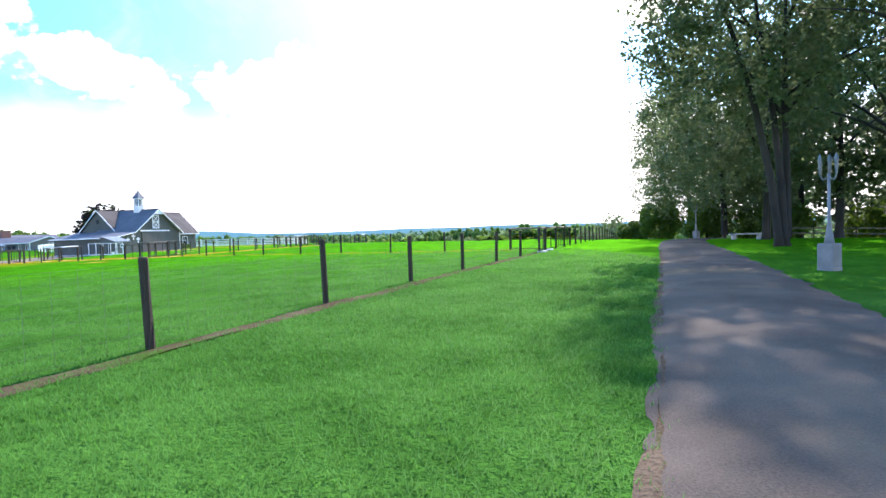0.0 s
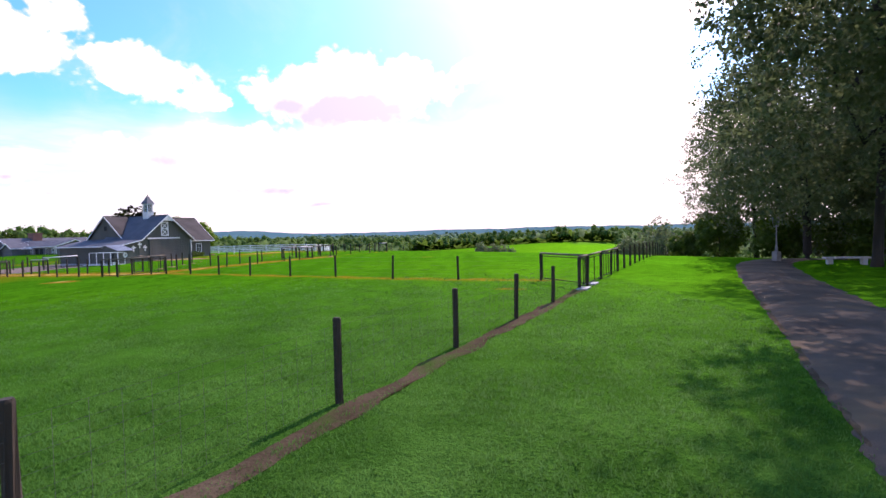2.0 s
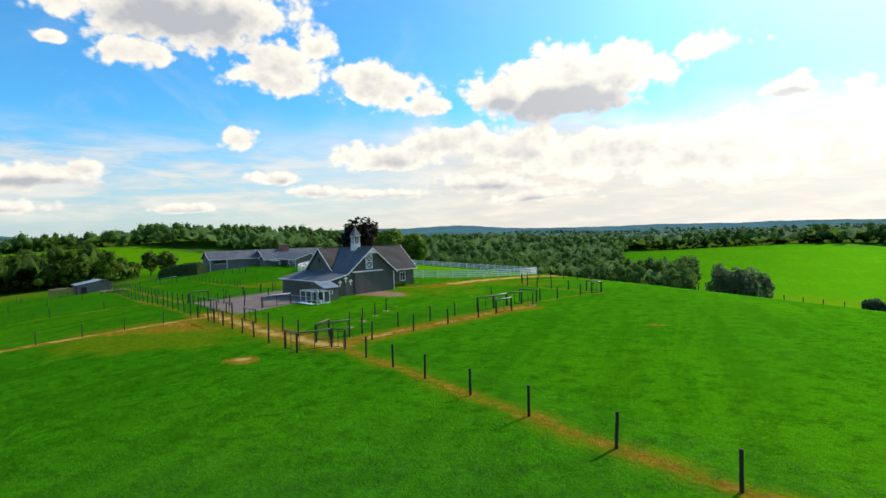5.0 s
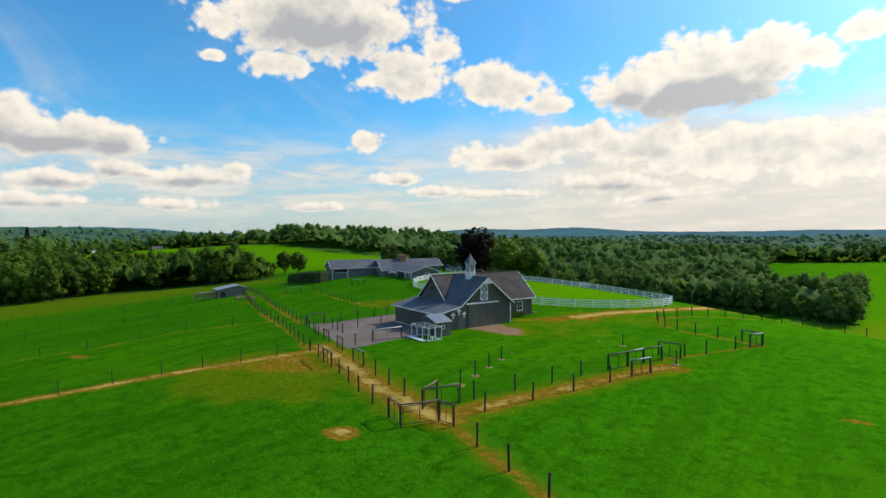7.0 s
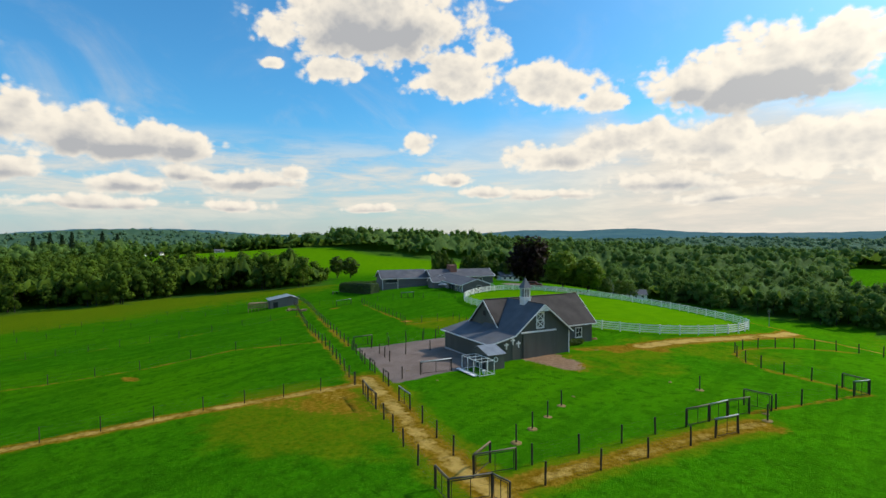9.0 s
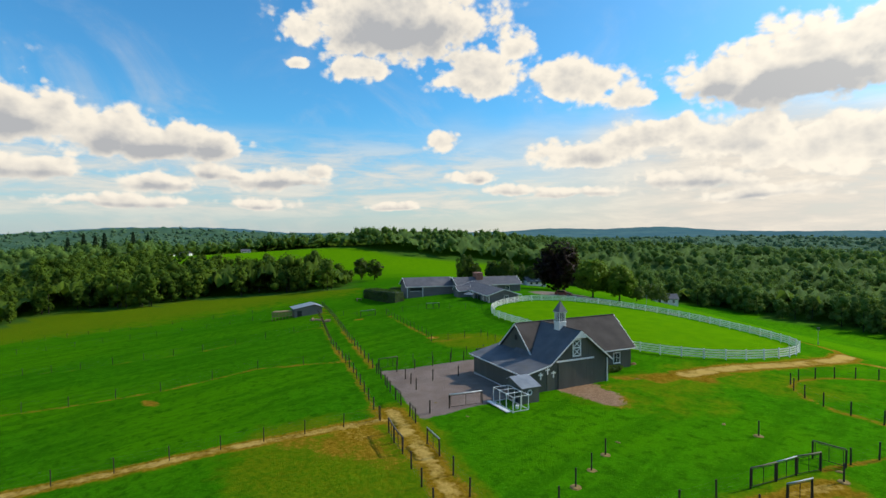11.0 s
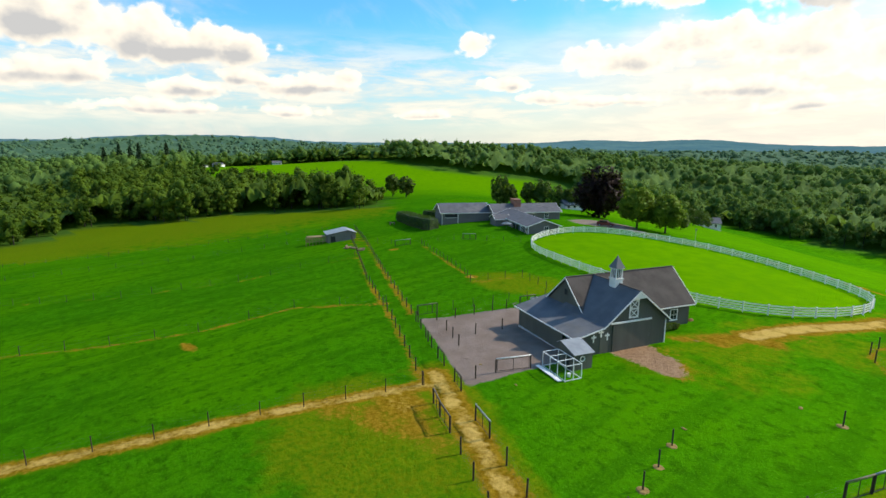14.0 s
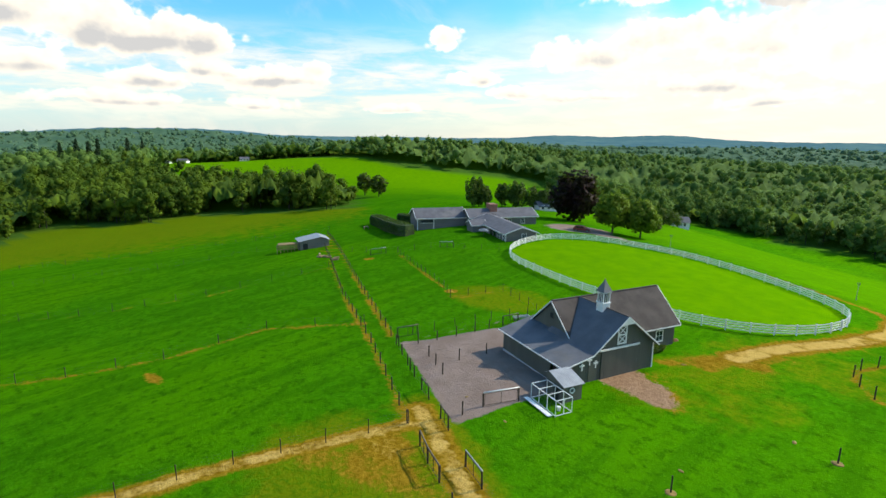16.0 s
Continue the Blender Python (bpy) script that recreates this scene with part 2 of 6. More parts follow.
    grit = n.mix(n.math("MULTIPLY", n.step(tiny, 0.35, 0.7), 0.6), grit, (0.17, 0.130, 0.105))
    colour = n.mix(stony, colour, grit)
    loam = n.step(n.math("ADD", area("loam"), n.math("MULTIPLY", ragged, 0.8)), 0.42, 0.62)
    colour = n.mix(loam, colour, n.mix(n.step(small, 0.3, 0.7), n.mix(n.step(tiny, 0.4, 0.7), (0.290, 0.172, 0.100), (0.225, 0.130, 0.074)), (0.385, 0.245, 0.150)))
    stony = n.math("MAXIMUM", stony, loam)
    sward = area("sward")
    colour = n.mix(n.math("MULTIPLY", sward, n.math("SUBTRACT", 1.0, n.math("MAXIMUM", stony, bare))), colour, n.mix(n.step(n.noise(at, 0.55, 4.0), 0.3, 0.7), n.mix(n.step(small, 0.3, 0.7), (0.026, 0.088, 0.011), (0.036, 0.112, 0.015)), (0.062, 0.168, 0.026)))
    litter = n.mix(n.step(mid, 0.3, 0.7), (0.030, 0.074, 0.012), (0.058, 0.110, 0.020))
    colour = n.mix(area("wood"), colour, litter)
    relief = n.tree.nodes.new("ShaderNodeBump")
    relief.inputs["Strength"].default_value, relief.inputs["Distance"].default_value = 1.0, 0.15
    n.put(relief.inputs["Height"], n.math("ADD", n.math("MULTIPLY", tiny, 0.5), small))
    p = n.tree.nodes.new("ShaderNodeBsdfPrincipled")
    n.put(p.inputs["Base Color"], colour)
    n.put(p.inputs["Normal"], relief.outputs[0])
    p.inputs["Roughness"].default_value = 0.95
    p.inputs["Specular IOR Level"].default_value = 0.0
    # the waxy sheen of turf seen against the light
    sheen = n.add("ShaderNodeBsdfAnisotropic", {"Color": n.mix(0.55, n.vmath("MULTIPLY", colour, (2.2, 2.2, 2.2)), (0.12, 0.42, 0.008)), "Roughness": 0.62, "Normal": relief.outputs[0]})
    n.add("ShaderNodeOutputMaterial", [n.add("ShaderNodeMixShader", [n.math("MULTIPLY", n.math("SUBTRACT", 1.0, n.math("MAXIMUM", n.math("MAXIMUM", stony, bare), sward)), 0.20), p, sheen])])
    return m


def siding_material(name, a, b, pitch=0.2):
    """Vertical boards, narrow grooves between them, rain-streaked."""
    m = material(name, a, b, 0.8, 14.0, 0.8, 0.3, stretch=(1, 1, 0.15))
    return m


M = dict(
    ground=ground_material(),
    post=material("weathered_post", (0.026, 0.018, 0.011), (0.066, 0.046, 0.029), 3.0, 30.0, 0.9, 0.5, stretch=(1, 1, 0.25), coord="Generated"),
    rail=material("silvered_rail", (0.075, 0.062, 0.042), (0.20, 0.17, 0.12), 3.0, 24.0, 0.85, 0.4),
    wire=material("dull_wire", (0.10, 0.11, 0.10), (0.17, 0.17, 0.16), 2.0, 20.0, 0.6, 0.1, metal=0.6),
    white=material("white_paint", (0.74, 0.74, 0.72), (0.82, 0.82, 0.80), 1.2, 18.0, 0.55, 0.12, stain=(0.55, 0.55, 0.50, 0.35)),
    siding=siding_material("grey_green_boards", (0.080, 0.082, 0.068), (0.112, 0.114, 0.095)),
    shingle=material("slate_shingles", (0.100, 0.107, 0.120), (0.150, 0.157, 0.172), 0.5, 9.0, 0.85, 0.6, stain=(0.170, 0.156, 0.138, 0.6), shine=0.15),
    shingle_warm=material("faded_shingles", (0.050, 0.042, 0.038), (0.085, 0.072, 0.065), 0.5, 9.0, 0.85, 0.5, stain=(0.11, 0.095, 0.085, 0.5), shine=0.2),
    # near-black sheets: the gloom inside openings is put into the colour
    dark=material("dark_opening", (0.008, 0.008, 0.009), (0.016, 0.016, 0.017), 2.0, 20.0, 0.7, 0.1),
    glass=material("dark_pane", (0.015, 0.018, 0.022), (0.03, 0.035, 0.04), 1.0, 9.0, 0.15, 0.02),
    tin=material("galvanised_sheet", (0.27, 0.285, 0.30), (0.38, 0.395, 0.41), 1.2, 14.0, 0.5, 0.15, metal=0.35, stain=(0.35, 0.33, 0.30, 0.4)),
    clapboard=material("grey_clapboard", (0.115, 0.112, 0.110), (0.165, 0.160, 0.155), 0.6, 12.0, 0.85, 0.2, stretch=(0.3, 0.3, 1)),
    house_roof=material("grey_roofing", (0.095, 0.095, 0.108), (0.150, 0.150, 0.162), 0.6, 10.0, 0.85, 0.4, stain=(0.20, 0.19, 0.18, 0.4), shine=0.2),
    brick=material("red_brickwork", (0.20, 0.085, 0.06), (0.30, 0.14, 0.10), 3.0, 18.0, 0.85, 0.4),
    concrete=material("pale_concrete", (0.36, 0.36, 0.36), (0.50, 0.50, 0.50), 1.5, 20.0, 0.85, 0.3, stain=(0.22, 0.23, 0.22, 0.4)),
    asphalt=material("worn_asphalt", (0.056, 0.044, 0.034), (0.138, 0.111, 0.085), 0.55, 60.0, 0.98, 0.5, spread=0.45, stain=(0.200, 0.135, 0.078, 0.8), shine=0.05),
    bark=material("rough_bark", (0.020, 0.016, 0.013), (0.052, 0.044, 0.037), 1.6, 12.0, 0.95, 0.9, stretch=(1, 1, 0.25)),
    leaf=material("green_leaves", (0.032, 0.062, 0.012), (0.085, 0.130, 0.026), 0.25, 3.0, 0.6, 0.0, island=0.55, through_light=0.3),
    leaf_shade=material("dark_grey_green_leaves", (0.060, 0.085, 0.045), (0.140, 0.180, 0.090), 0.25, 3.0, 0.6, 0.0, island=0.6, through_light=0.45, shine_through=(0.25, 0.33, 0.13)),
    leaf_pine=material("dark_needles", (0.012, 0.034, 0.014), (0.030, 0.062, 0.026), 0.3, 3.0, 0.7, 0.0, island=0.5, through_light=0.08),
    leaf_light=material("maple_leaves", (0.080, 0.158, 0.012), (0.180, 0.285, 0.024), 0.3, 3.0, 0.6, 0.0, island=0.5, through_light=0.35),
    leaf_far=material("woodland_leaves", (0.024, 0.062, 0.008), (0.108, 0.176, 0.014), 0.075, 0.30, 0.9, 0.0, spread=0.2, island=0.22, through_light=0.22),
    leaf_red=material("copper_beech_leaves", (0.014, 0.006, 0.009), (0.030, 0.011, 0.015), 0.3, 3.0, 0.6, 0.0, island=0.5, through_light=0.15),
    hedge=material("clipped_hedge_leaves", (0.025, 0.060, 0.012), (0.055, 0.105, 0.020), 0.4, 3.0, 0.7, 0.0, island=0.5, through_light=0.2),
    # the hedge's inner shade is put into this darker twig colour
    core=material("shaded_twigs", (0.022, 0.042, 0.010), (0.040, 0.070, 0.016), 0.8, 4.0, 0.95, 0.2),
    blade=material("grass_blades", (0.036, 0.138, 0.016), (0.104, 0.280, 0.046), 0.55, 6.0, 0.8, 0.0, island=0.18, through_light=0.5, shine_through=(0.072, 0.22, 0.028)),
    soil=material("bare_soil", (0.12, 0.055, 0.018), (0.24, 0.125, 0.045), 0.6, 9.0, 0.95, 0.6),
    earth=material("trodden_earth", (0.050, 0.035, 0.020), (0.135, 0.098, 0.062), 1.1, 22.0, 0.95, 1.0, spread=0.45, stain=(0.040, 0.095, 0.012, 0.85), shine=0.0),
    verge=material("gritty_verge", (0.062, 0.042, 0.026), (0.165, 0.120, 0.080), 1.4, 26.0, 0.95, 1.0, spread=0.5, stain=(0.040, 0.095, 0.012, 0.8), shine=0.0),
    lamp_paint=material("weathered_lamp_paint", (0.17, 0.17, 0.17), (0.27, 0.26, 0.25), 2.0, 14.0, 0.7, 0.2, stain=(0.16, 0.16, 0.15, 0.5)),
    straw=material("pale_straw", (0.17, 0.12, 0.045), (0.30, 0.22, 0.10), 2.0, 16.0, 0.9, 0.6),
    log=material("cut_timber", (0.16, 0.10, 0.05), (0.30, 0.21, 0.11), 2.0, 16.0, 0.85, 0.4),
    mulch=material("mulch_ring", (0.17, 0.105, 0.022), (0.31, 0.205, 0.060), 3.0, 18.0, 0.95, 0.6),
    red=material("dark_red_paint", (0.16, 0.018, 0.020), (0.21, 0.03, 0.03), 1.0, 9.0, 0.3, 0.02),
    rubber=material("black_rubber", (0.012, 0.012, 0.012), (0.03, 0.03, 0.03), 3.0, 20.0, 0.8, 0.2),
    stone=material("field_stone", (0.24, 0.22, 0.19), (0.42, 0.39, 0.34), 2.0, 14.0, 0.9, 0.6),
    lamp_white=material("frosted_lamp_glass", (0.10, 0.11, 0.11), (0.17, 0.18, 0.18), 2.0, 9.0, 0.25, 0.02),
    ivory=material("pale_house_paint", (0.66, 0.65, 0.62), (0.78, 0.77, 0.74), 0.8, 9.0, 0.7, 0.1),
    # distance haze is put into the base colour of these three
    leaf_mid_haze=material("hillside_leaves", (0.052, 0.120, 0.030), (0.150, 0.245, 0.048), 0.05, 0.16, 0.9, 0.0, spread=0.3, island=0.2, through_light=0.32),
    leaf_haze=material("hazed_far_hillside_leaves", (0.048, 0.126, 0.076), (0.120, 0.208, 0.100), 0.012, 0.06, 0.9, 0.0, spread=0.35, island=0.3, through_light=0.25),
    hill=material("haze_blue_woods", (0.048, 0.125, 0.155), (0.105, 0.195, 0.185), 0.004, 0.03, 1.0, 0.6, spread=0.45, shine=0.0),
)

# ---- ground ----
def soft(s, width):
    return width * np.logaddexp(0.0, s / width)


def bump_at(x, y, cx, cy, sx, sy=None):
    return np.exp(-((x - cx) ** 2) / (2 * sx**2) - (y - cy) ** 2 / (2 * (sy or sx) ** 2))


def ground(x, y):
    """Height of the land: a hilltop farm that falls off to the west and north, with wooded hills beyond."""
    x, y = np.asarray(x, float), np.asarray(y, float)
    near = 0.3 - 0.1 * soft(-0.9 * x - 0.44 * y - 15, 10) - 0.17 * soft(0.5 * x + 0.87 * y - 95, 8)
    near = near + 2.0 * bump_at(x, y, -113, 131, 26) - 0.12 * soft(0.5 * x - 0.3 * y - 30, 8) - 0.087 * soft(0.85 * x + 0.53 * y - 50, 4)
    roll = 5 * np.sin(x / 170 + 1.3) * np.cos(y / 210 - 0.4) + 3 * np.sin(x / 83 - y / 97)
    r = np.hypot(x + 20, y - 40)
    ramp = np.clip((r - 1200) / 3000, 0, 1)
    far = -29 + roll + 42 * ramp * ramp * (3 - 2 * ramp)
    far = far + 25 * bump_at(x, y, -430, 390, 120, 140) + 22 * bump_at(x, y, -700, 640, 260) + 20 * bump_at(x, y, 120, 640, 170, 150)
    far = far + 38 * bump_at(x, y, -1479, 3717, 250) + 36 * bump_at(x, y, -2080, 3400, 230) + 40 * bump_at(x, y, -2500, 640, 330) + 32 * bump_at(x, y, -2450, 1100, 240)
    far = far + 6 * bump_at(x, y, -330, 3900, 400) + 5 * bump_at(x, y, 400, 3900, 420) + 10 * bump_at(x, y, -160, 620, 110) + 10 * bump_at(x, y, 900, 3700, 420)
    far = far - 15 * bump_at(x, y, -30, 400, 230, 130) + 10 * bump_at(x, y, -505, 240, 95, 80) + 18 * bump_at(x, y, -565, 135, 130, 75)
    return 3.5 * np.logaddexp(near / 3.5, far / 3.5)


def gz(x, y):
    return float(ground(x, y))


def line_distance(x, y, pts):
    best = np.full(np.shape(x), 1e9)
    for (ax, ay), (bx, by) in zip(pts, pts[1:]):
        vx, vy = bx - ax, by - ay
        k = np.clip(((x - ax) * vx + (y - ay) * vy) / (vx * vx + vy * vy), 0, 1)
        best = np.minimum(best, np.hypot(x - ax - k * vx, y - ay - k * vy))
    return best


def inside(x, y, pts):
    hit = np.zeros(np.shape(x), bool)
    for (ax, ay), (bx, by) in zip(pts, pts[1:] + pts[:1]):
        cross = (ay > y) != (by > y)
        hit ^= cross & (x < (bx - ax) * (y - ay) / ((by - ay) or 1e-9) + ax)
    return hit


def smooth_line(pts, step, closed=False):
    """Evenly spaced points on a Catmull-Rom curve through pts."""
    p = np.array(pts, float)
    n = len(p)
    ks = range(n if closed else n - 1)
    out = []
    for i in ks:
        q = [p[(i + d) % n] if closed else p[min(max(i + d, 0), n - 1)] for d in (-1, 0, 1, 2)]
        for t in np.linspace(0, 1, 24, endpoint=False):
            out.append(0.5 * (2 * q[1] + (q[2] - q[0]) * t + (2 * q[0] - 5 * q[1] + 4 * q[2] - q[3]) * t**2 + (3 * q[1] - q[0] - 3 * q[2] + q[3]) * t**3))
    out.append(p[0] if closed else p[-1])
    out = np.array(out)
    run = np.r_[0, np.cumsum(np.hypot(*np.diff(out, axis=0).T))]
    count = max(2, round(run[-1] / step) + 1)
    at = np.linspace(0, run[-1], count)
    return np.stack([np.interp(at, run, out[:, 0]), np.interp(at, run, out[:, 1])], 1)


# lines of the plan
ROAD_EDGE = [(-13.6, -24.0), (-1.6, 0.4), (4.5, 12.6), (10.6, 24.8), (16.4, 36.5), (22.0, 45.5), (31.0, 52.5), (46.0, 57.0), (70.0, 61.0)]
NORTH_FENCE = [(-10.2, -2.6), (6.56, 30.67), (12.0, 41.2), (30.0, 76.5)]
CROSS_FENCE = [(5.8, 35.2), (1.65, 36.6), (-5.75, 40.7), (-12.5, 44.7), (-18.2, 47.9), (-21.0, 49.7)]
LANE_WEST = [(-25.4, 48.7), (-31.2, 51.8), (-38.9, 56.0), (-46.5, 59.8), (-63.9, 69.5), (-85.9, 80.7), (-114.1, 96.8), (-134.6, 108.1), (-146.0, 115.0)]
LANE_EAST = [(-24.6, 51.2), (-30.4, 54.3), (-36.3, 57.5), (-43.1, 61.3), (-50.0, 64.8), (-58.1, 69.4), (-63.7, 72.5), (-85.8, 84.5), (-120.3, 103.6), (-149.4, 119.5)]
RIDE_NEAR = [(-21.0, 49.7), (-20.8, 53.0), (-19.2, 56.8), (-16.2, 64.2), (-13.1, 70.8)]
RIDE_FAR = [(-24.6, 51.2), (-22.8, 54.8), (-19.9, 61.6), (-17.5, 67.6), (-14.6, 73.8), (-11.8, 79.0), (-7.7, 86.4)]
RING = [(-7.7, 86.4), (-9.7, 87.6), (-15.5, 89.9), (-18.6, 92.6), (-20.4, 96.0), (-20.6, 99.2), (-18.6, 103.0), (-15.2, 106.8), (-10.0, 110.6), (-4.0, 113.3), (3.0, 116.0), (10.0, 117.5), (19.0, 112.0), (32.0, 104.0)]
FIELD_A = [(-46.3, 59.8), (-52.2, 47.3), (-54.9, 40.1), (-58.2, 32.6), (-63.5, 20.0)]
FIELD_B = [(-70.5, 73.5), (-80.5, 64.5), (-81.2, 51.6), (-85.4, 42.5), (-95.0, 30.0), (-110.0, 16.0)]
FIELD_C = [(-105.8, 91.2), (-108.5, 67.3), (-116.7, 49.7), (-135.0, 32.0)]
FIELD_D = [(-158.8, 126.5), (-178.2, 79.0), (-202.0, 36.8)]
OVAL = [(-75.5, 113.6), (-81.0, 120.0), (-82.8, 128.0), (-81.0, 136.5), (-75.0, 142.5), (-66.5, 145.6), (-55.0, 146.6), (-44.0, 142.5), (-34.0, 135.2), (-27.0, 128.2), (-23.8, 120.8), (-24.2, 112.6), (-28.2, 105.8), (-34.5, 102.2), (-44.0, 101.8), (-56.0, 104.8), (-66.0, 108.8)]
YARD = [(-43.3, 62.2), (-61.2, 71.8), (-59.4, 74.0), (-57.1, 79.2), (-54.4, 84.0), (-50.3, 79.6), (-39.8, 74.6), (-41.6, 69.3)]
TRACK = [(-33.5, 89.0), (-30.5, 93.5), (-27.5, 100.5), (-22.0, 109.5), (-18.9, 118.5), (-19.0, 127.0), (-22.0, 135.5), (-30.0, 142.5), (-42.0, 148.8), (-56.0, 152.6), (-70.0, 152.5), (-84.0, 155.0)]


def spacing(low, high, fine, limit, growth=1.09):
    mids = list(np.arange(low, high + fine / 2, fine))
    step, left, right = fine, [], []
    a, b = low, high
    while a > -limit or b < limit:
        step *= growth
        a, b = a - step, b + step
        left.append(a), right.append(b)
    return np.array(left[::-1] + mids + right)


def build_ground():
    xs, ys = spacing(-84, 16, 0.6, 4700), spacing(1, 124, 0.62, 4700)
    X, Y = np.meshgrid(xs, ys)
    x, y = X.ravel(), Y.ravel()
    z = ground(x, y)
    z = z + 0.035 * np.sin(x * 1.7 + 2 * np.sin(y * 0.6)) * np.sin(y * 1.3 + 1.5 * np.sin(x * 0.5)) * (np.hypot(x + 30, y - 60) < 120) * np.clip((line_distance(x + 1.4, y - 0.7, ROAD_EDGE) - 1.9) / 1.5, 0, 1) * np.clip(line_distance(x, y, NORTH_FENCE[:2]) - 0.8, 0, 1)
    nx, ny = len(xs), len(ys)
    i = np.arange(nx * ny).reshape(ny, nx)
    quads = np.stack([i[:-1, :-1], i[:-1, 1:], i[1:, 1:], i[1:, :-1]], -1).reshape(-1, 4)
    mesh = bpy.data.meshes.new("ground")
    mesh.from_pydata(np.stack([x, y, z], 1), [], quads)
    mesh.polygons.foreach_set("use_smooth", np.ones(len(quads), bool))

    def band(pts, half, edge=1.0, top=1.0):
        return top * np.clip(1 - (line_distance(x, y, pts) - half) / edge, 0, 1)

    def patch(cx, cy, rx, ry=None, top=1.0):
        return top * np.clip(1.6 - 1.1 * np.hypot((x - cx) / rx, (y - cy) / (ry or rx)), 0, 1)

    dirt = np.maximum.reduce([
        band([(-22.0, 50.2), (-30.0, 53.0), (-47.5, 62.2)], 0.6, 1.7, 0.96), band([(-22.3, 51.5), (-19.6, 58.0), (-13.6, 72.0)], 0.5, 1.4, 0.88),
        band(CROSS_FENCE, 0.1, 0.9, 0.80),  band(FIELD_A, 0.55, 1.4, 0.95), band(RIDE_FAR[4:], 0.05, 0.7, 0.75),
        band(LANE_WEST[3:], 0.1, 0.9, 0.72), band(LANE_EAST[6:], 0.1, 1.1, 0.74), band(RING[:9], 0.1, 0.8, 0.72), band(TRACK[1:6], 0.9, 2.4, 1.0), band(TRACK[5:], 0.7, 0.9, 0.85), band(TRACK[:3], 0.3, 2.6, 0.80),
        band([(-35.2, 86.8), (-31.0, 90.5), (-26.5, 97.0)], 0.2, 2.6, 0.72),
        band([(-19.0, 119.5), (-13.0, 121.0), (-7.0, 118.5), (0.0, 119.0), (6.0, 121.5), (13.0, 122.0), (22.0, 116.5)], 0.6, 1.0, 0.90), band(FIELD_B, 0.3, 1.3, 0.55), band(FIELD_C, 0.4, 1.8, 0.48), band(FIELD_D, 0.5, 2.5, 0.42), band([(-100.8, 105.6), (-73.8, 92.3)], 0.1, 0.8, 0.72), band([(-69.0, 89.0), (-66.0, 94.5)], 0.5, 2.5, 0.55),
        patch(-26.1, 45.2, 1.35, 1.1, 1.0), patch(-1.1, 64.3, 0.9, 0.5, 0.9), patch(3.7, 31.6, 1.0, 0.7, 0.75), patch(-76, 48.8, 2.6, 0.8, 0.85), patch(-127, 103, 2.0, 4.0, 0.9), patch(-71.5, 91.5, 1.4, 1.0, 0.95), patch(-103, 99.6, 1.6, 1.2, 0.8),
        patch(-43.5, 54.5, 4.2, 3.2, 0.72), patch(-38.6, 54.2, 2.0, 1.5, 0.62), patch(-36.6, 80.0, 2.6, 2.4, 0.86), patch(-33.8, 79.0, 3.0, 2.3, 0.84), patch(-31.6, 77.6, 2.0, 1.6, 0.62), patch(-45.2, 56.3, 3.4, 2.2, 0.86), patch(-41.5, 54.2, 2.4, 1.6, 0.74), patch(-48.0, 52.0, 2.6, 1.8, 0.66), patch(-35.0, 82.5, 2.5, 1.5, 0.55), patch(-29.5, 92.8, 3.4, 2.2, 0.8), patch(-32.0, 88.6, 1.5, 1.2, 0.7), patch(-12.8, 71.5, 1.6, 1.2, 0.7)])
    soft_in = np.clip(0.5 + np.where(inside(x, y, YARD), 1, -1) * line_distance(x, y, YARD + YARD[:1]) / 1.4, 0, 1)
    gravel = np.maximum.reduce([soft_in, band([(-60.2, 74.6), (-57.8, 80.6), (-56.2, 85.0)], 0.1, 0.8, 0.5), patch(-87, 158, 9, 8), patch(-78, 155, 6, 3), band(TRACK[7:], 0.5, 1.0, 0.7)])
    bright = np.maximum(inside(x, y, OVAL) * 1.0, np.clip(1.5 - np.hypot((x + 430) / 190, (y - 390) / 170), 0, 1) * (np.hypot(x + 16, y - 33) > 275))
    bright = np.maximum.reduce([bright, 0.35 * np.clip(1.6 - np.hypot((x - 90) / 130, (y - 470) / 170), 0, 1), 0.45 * np.clip((0.5 * x + 0.87 * y - 105) / 20, 0, 1) * (y < 300), np.clip(1.6 - np.hypot((x + 500) / 110, (y - 250) / 75), 0, 1)])
    dry = np.maximum.reduce([np.clip(0.70 - (x + 215) / 150, 0.30, 0.95) * inside(x, y, [(-160, 131), (-180, 80), (-204, 36), (-212, 0), (-345, 0), (-345, 130), (-215, 185), (-172, 158)]), patch(-43, 52, 12, 8, 0.92), patch(-30, 83, 9, 7, 0.58), patch(-63, 93, 11, 6, 0.78), patch(-24, 97, 13, 7, 0.62), patch(-31, 88, 7, 5, 0.7), patch(-34, 79, 6, 5, 0.6), 0.5 * np.clip(1.5 - np.hypot((x + 140) / 60, (y - 330) / 26), 0, 1), band(TRACK, 3, 4, 0.45), band([(-22.0, 50.2), (-30.0, 53.0), (-47.5, 62.2)], 1.6, 2.6, 0.8), band([(-22.3, 51.5), (-19.6, 58.0), (-13.6, 72.0)], 1.2, 2.2, 0.8), band(CROSS_FENCE, 0.5, 1.6, 0.7), band(FIELD_A, 0.8, 2.0, 0.7), band(RING[:9], 0.3, 1.2, 0.6), 0.7 * np.clip(1.5 - np.hypot((x - 60) / 90, (y - 330) / 90), 0, 1)])
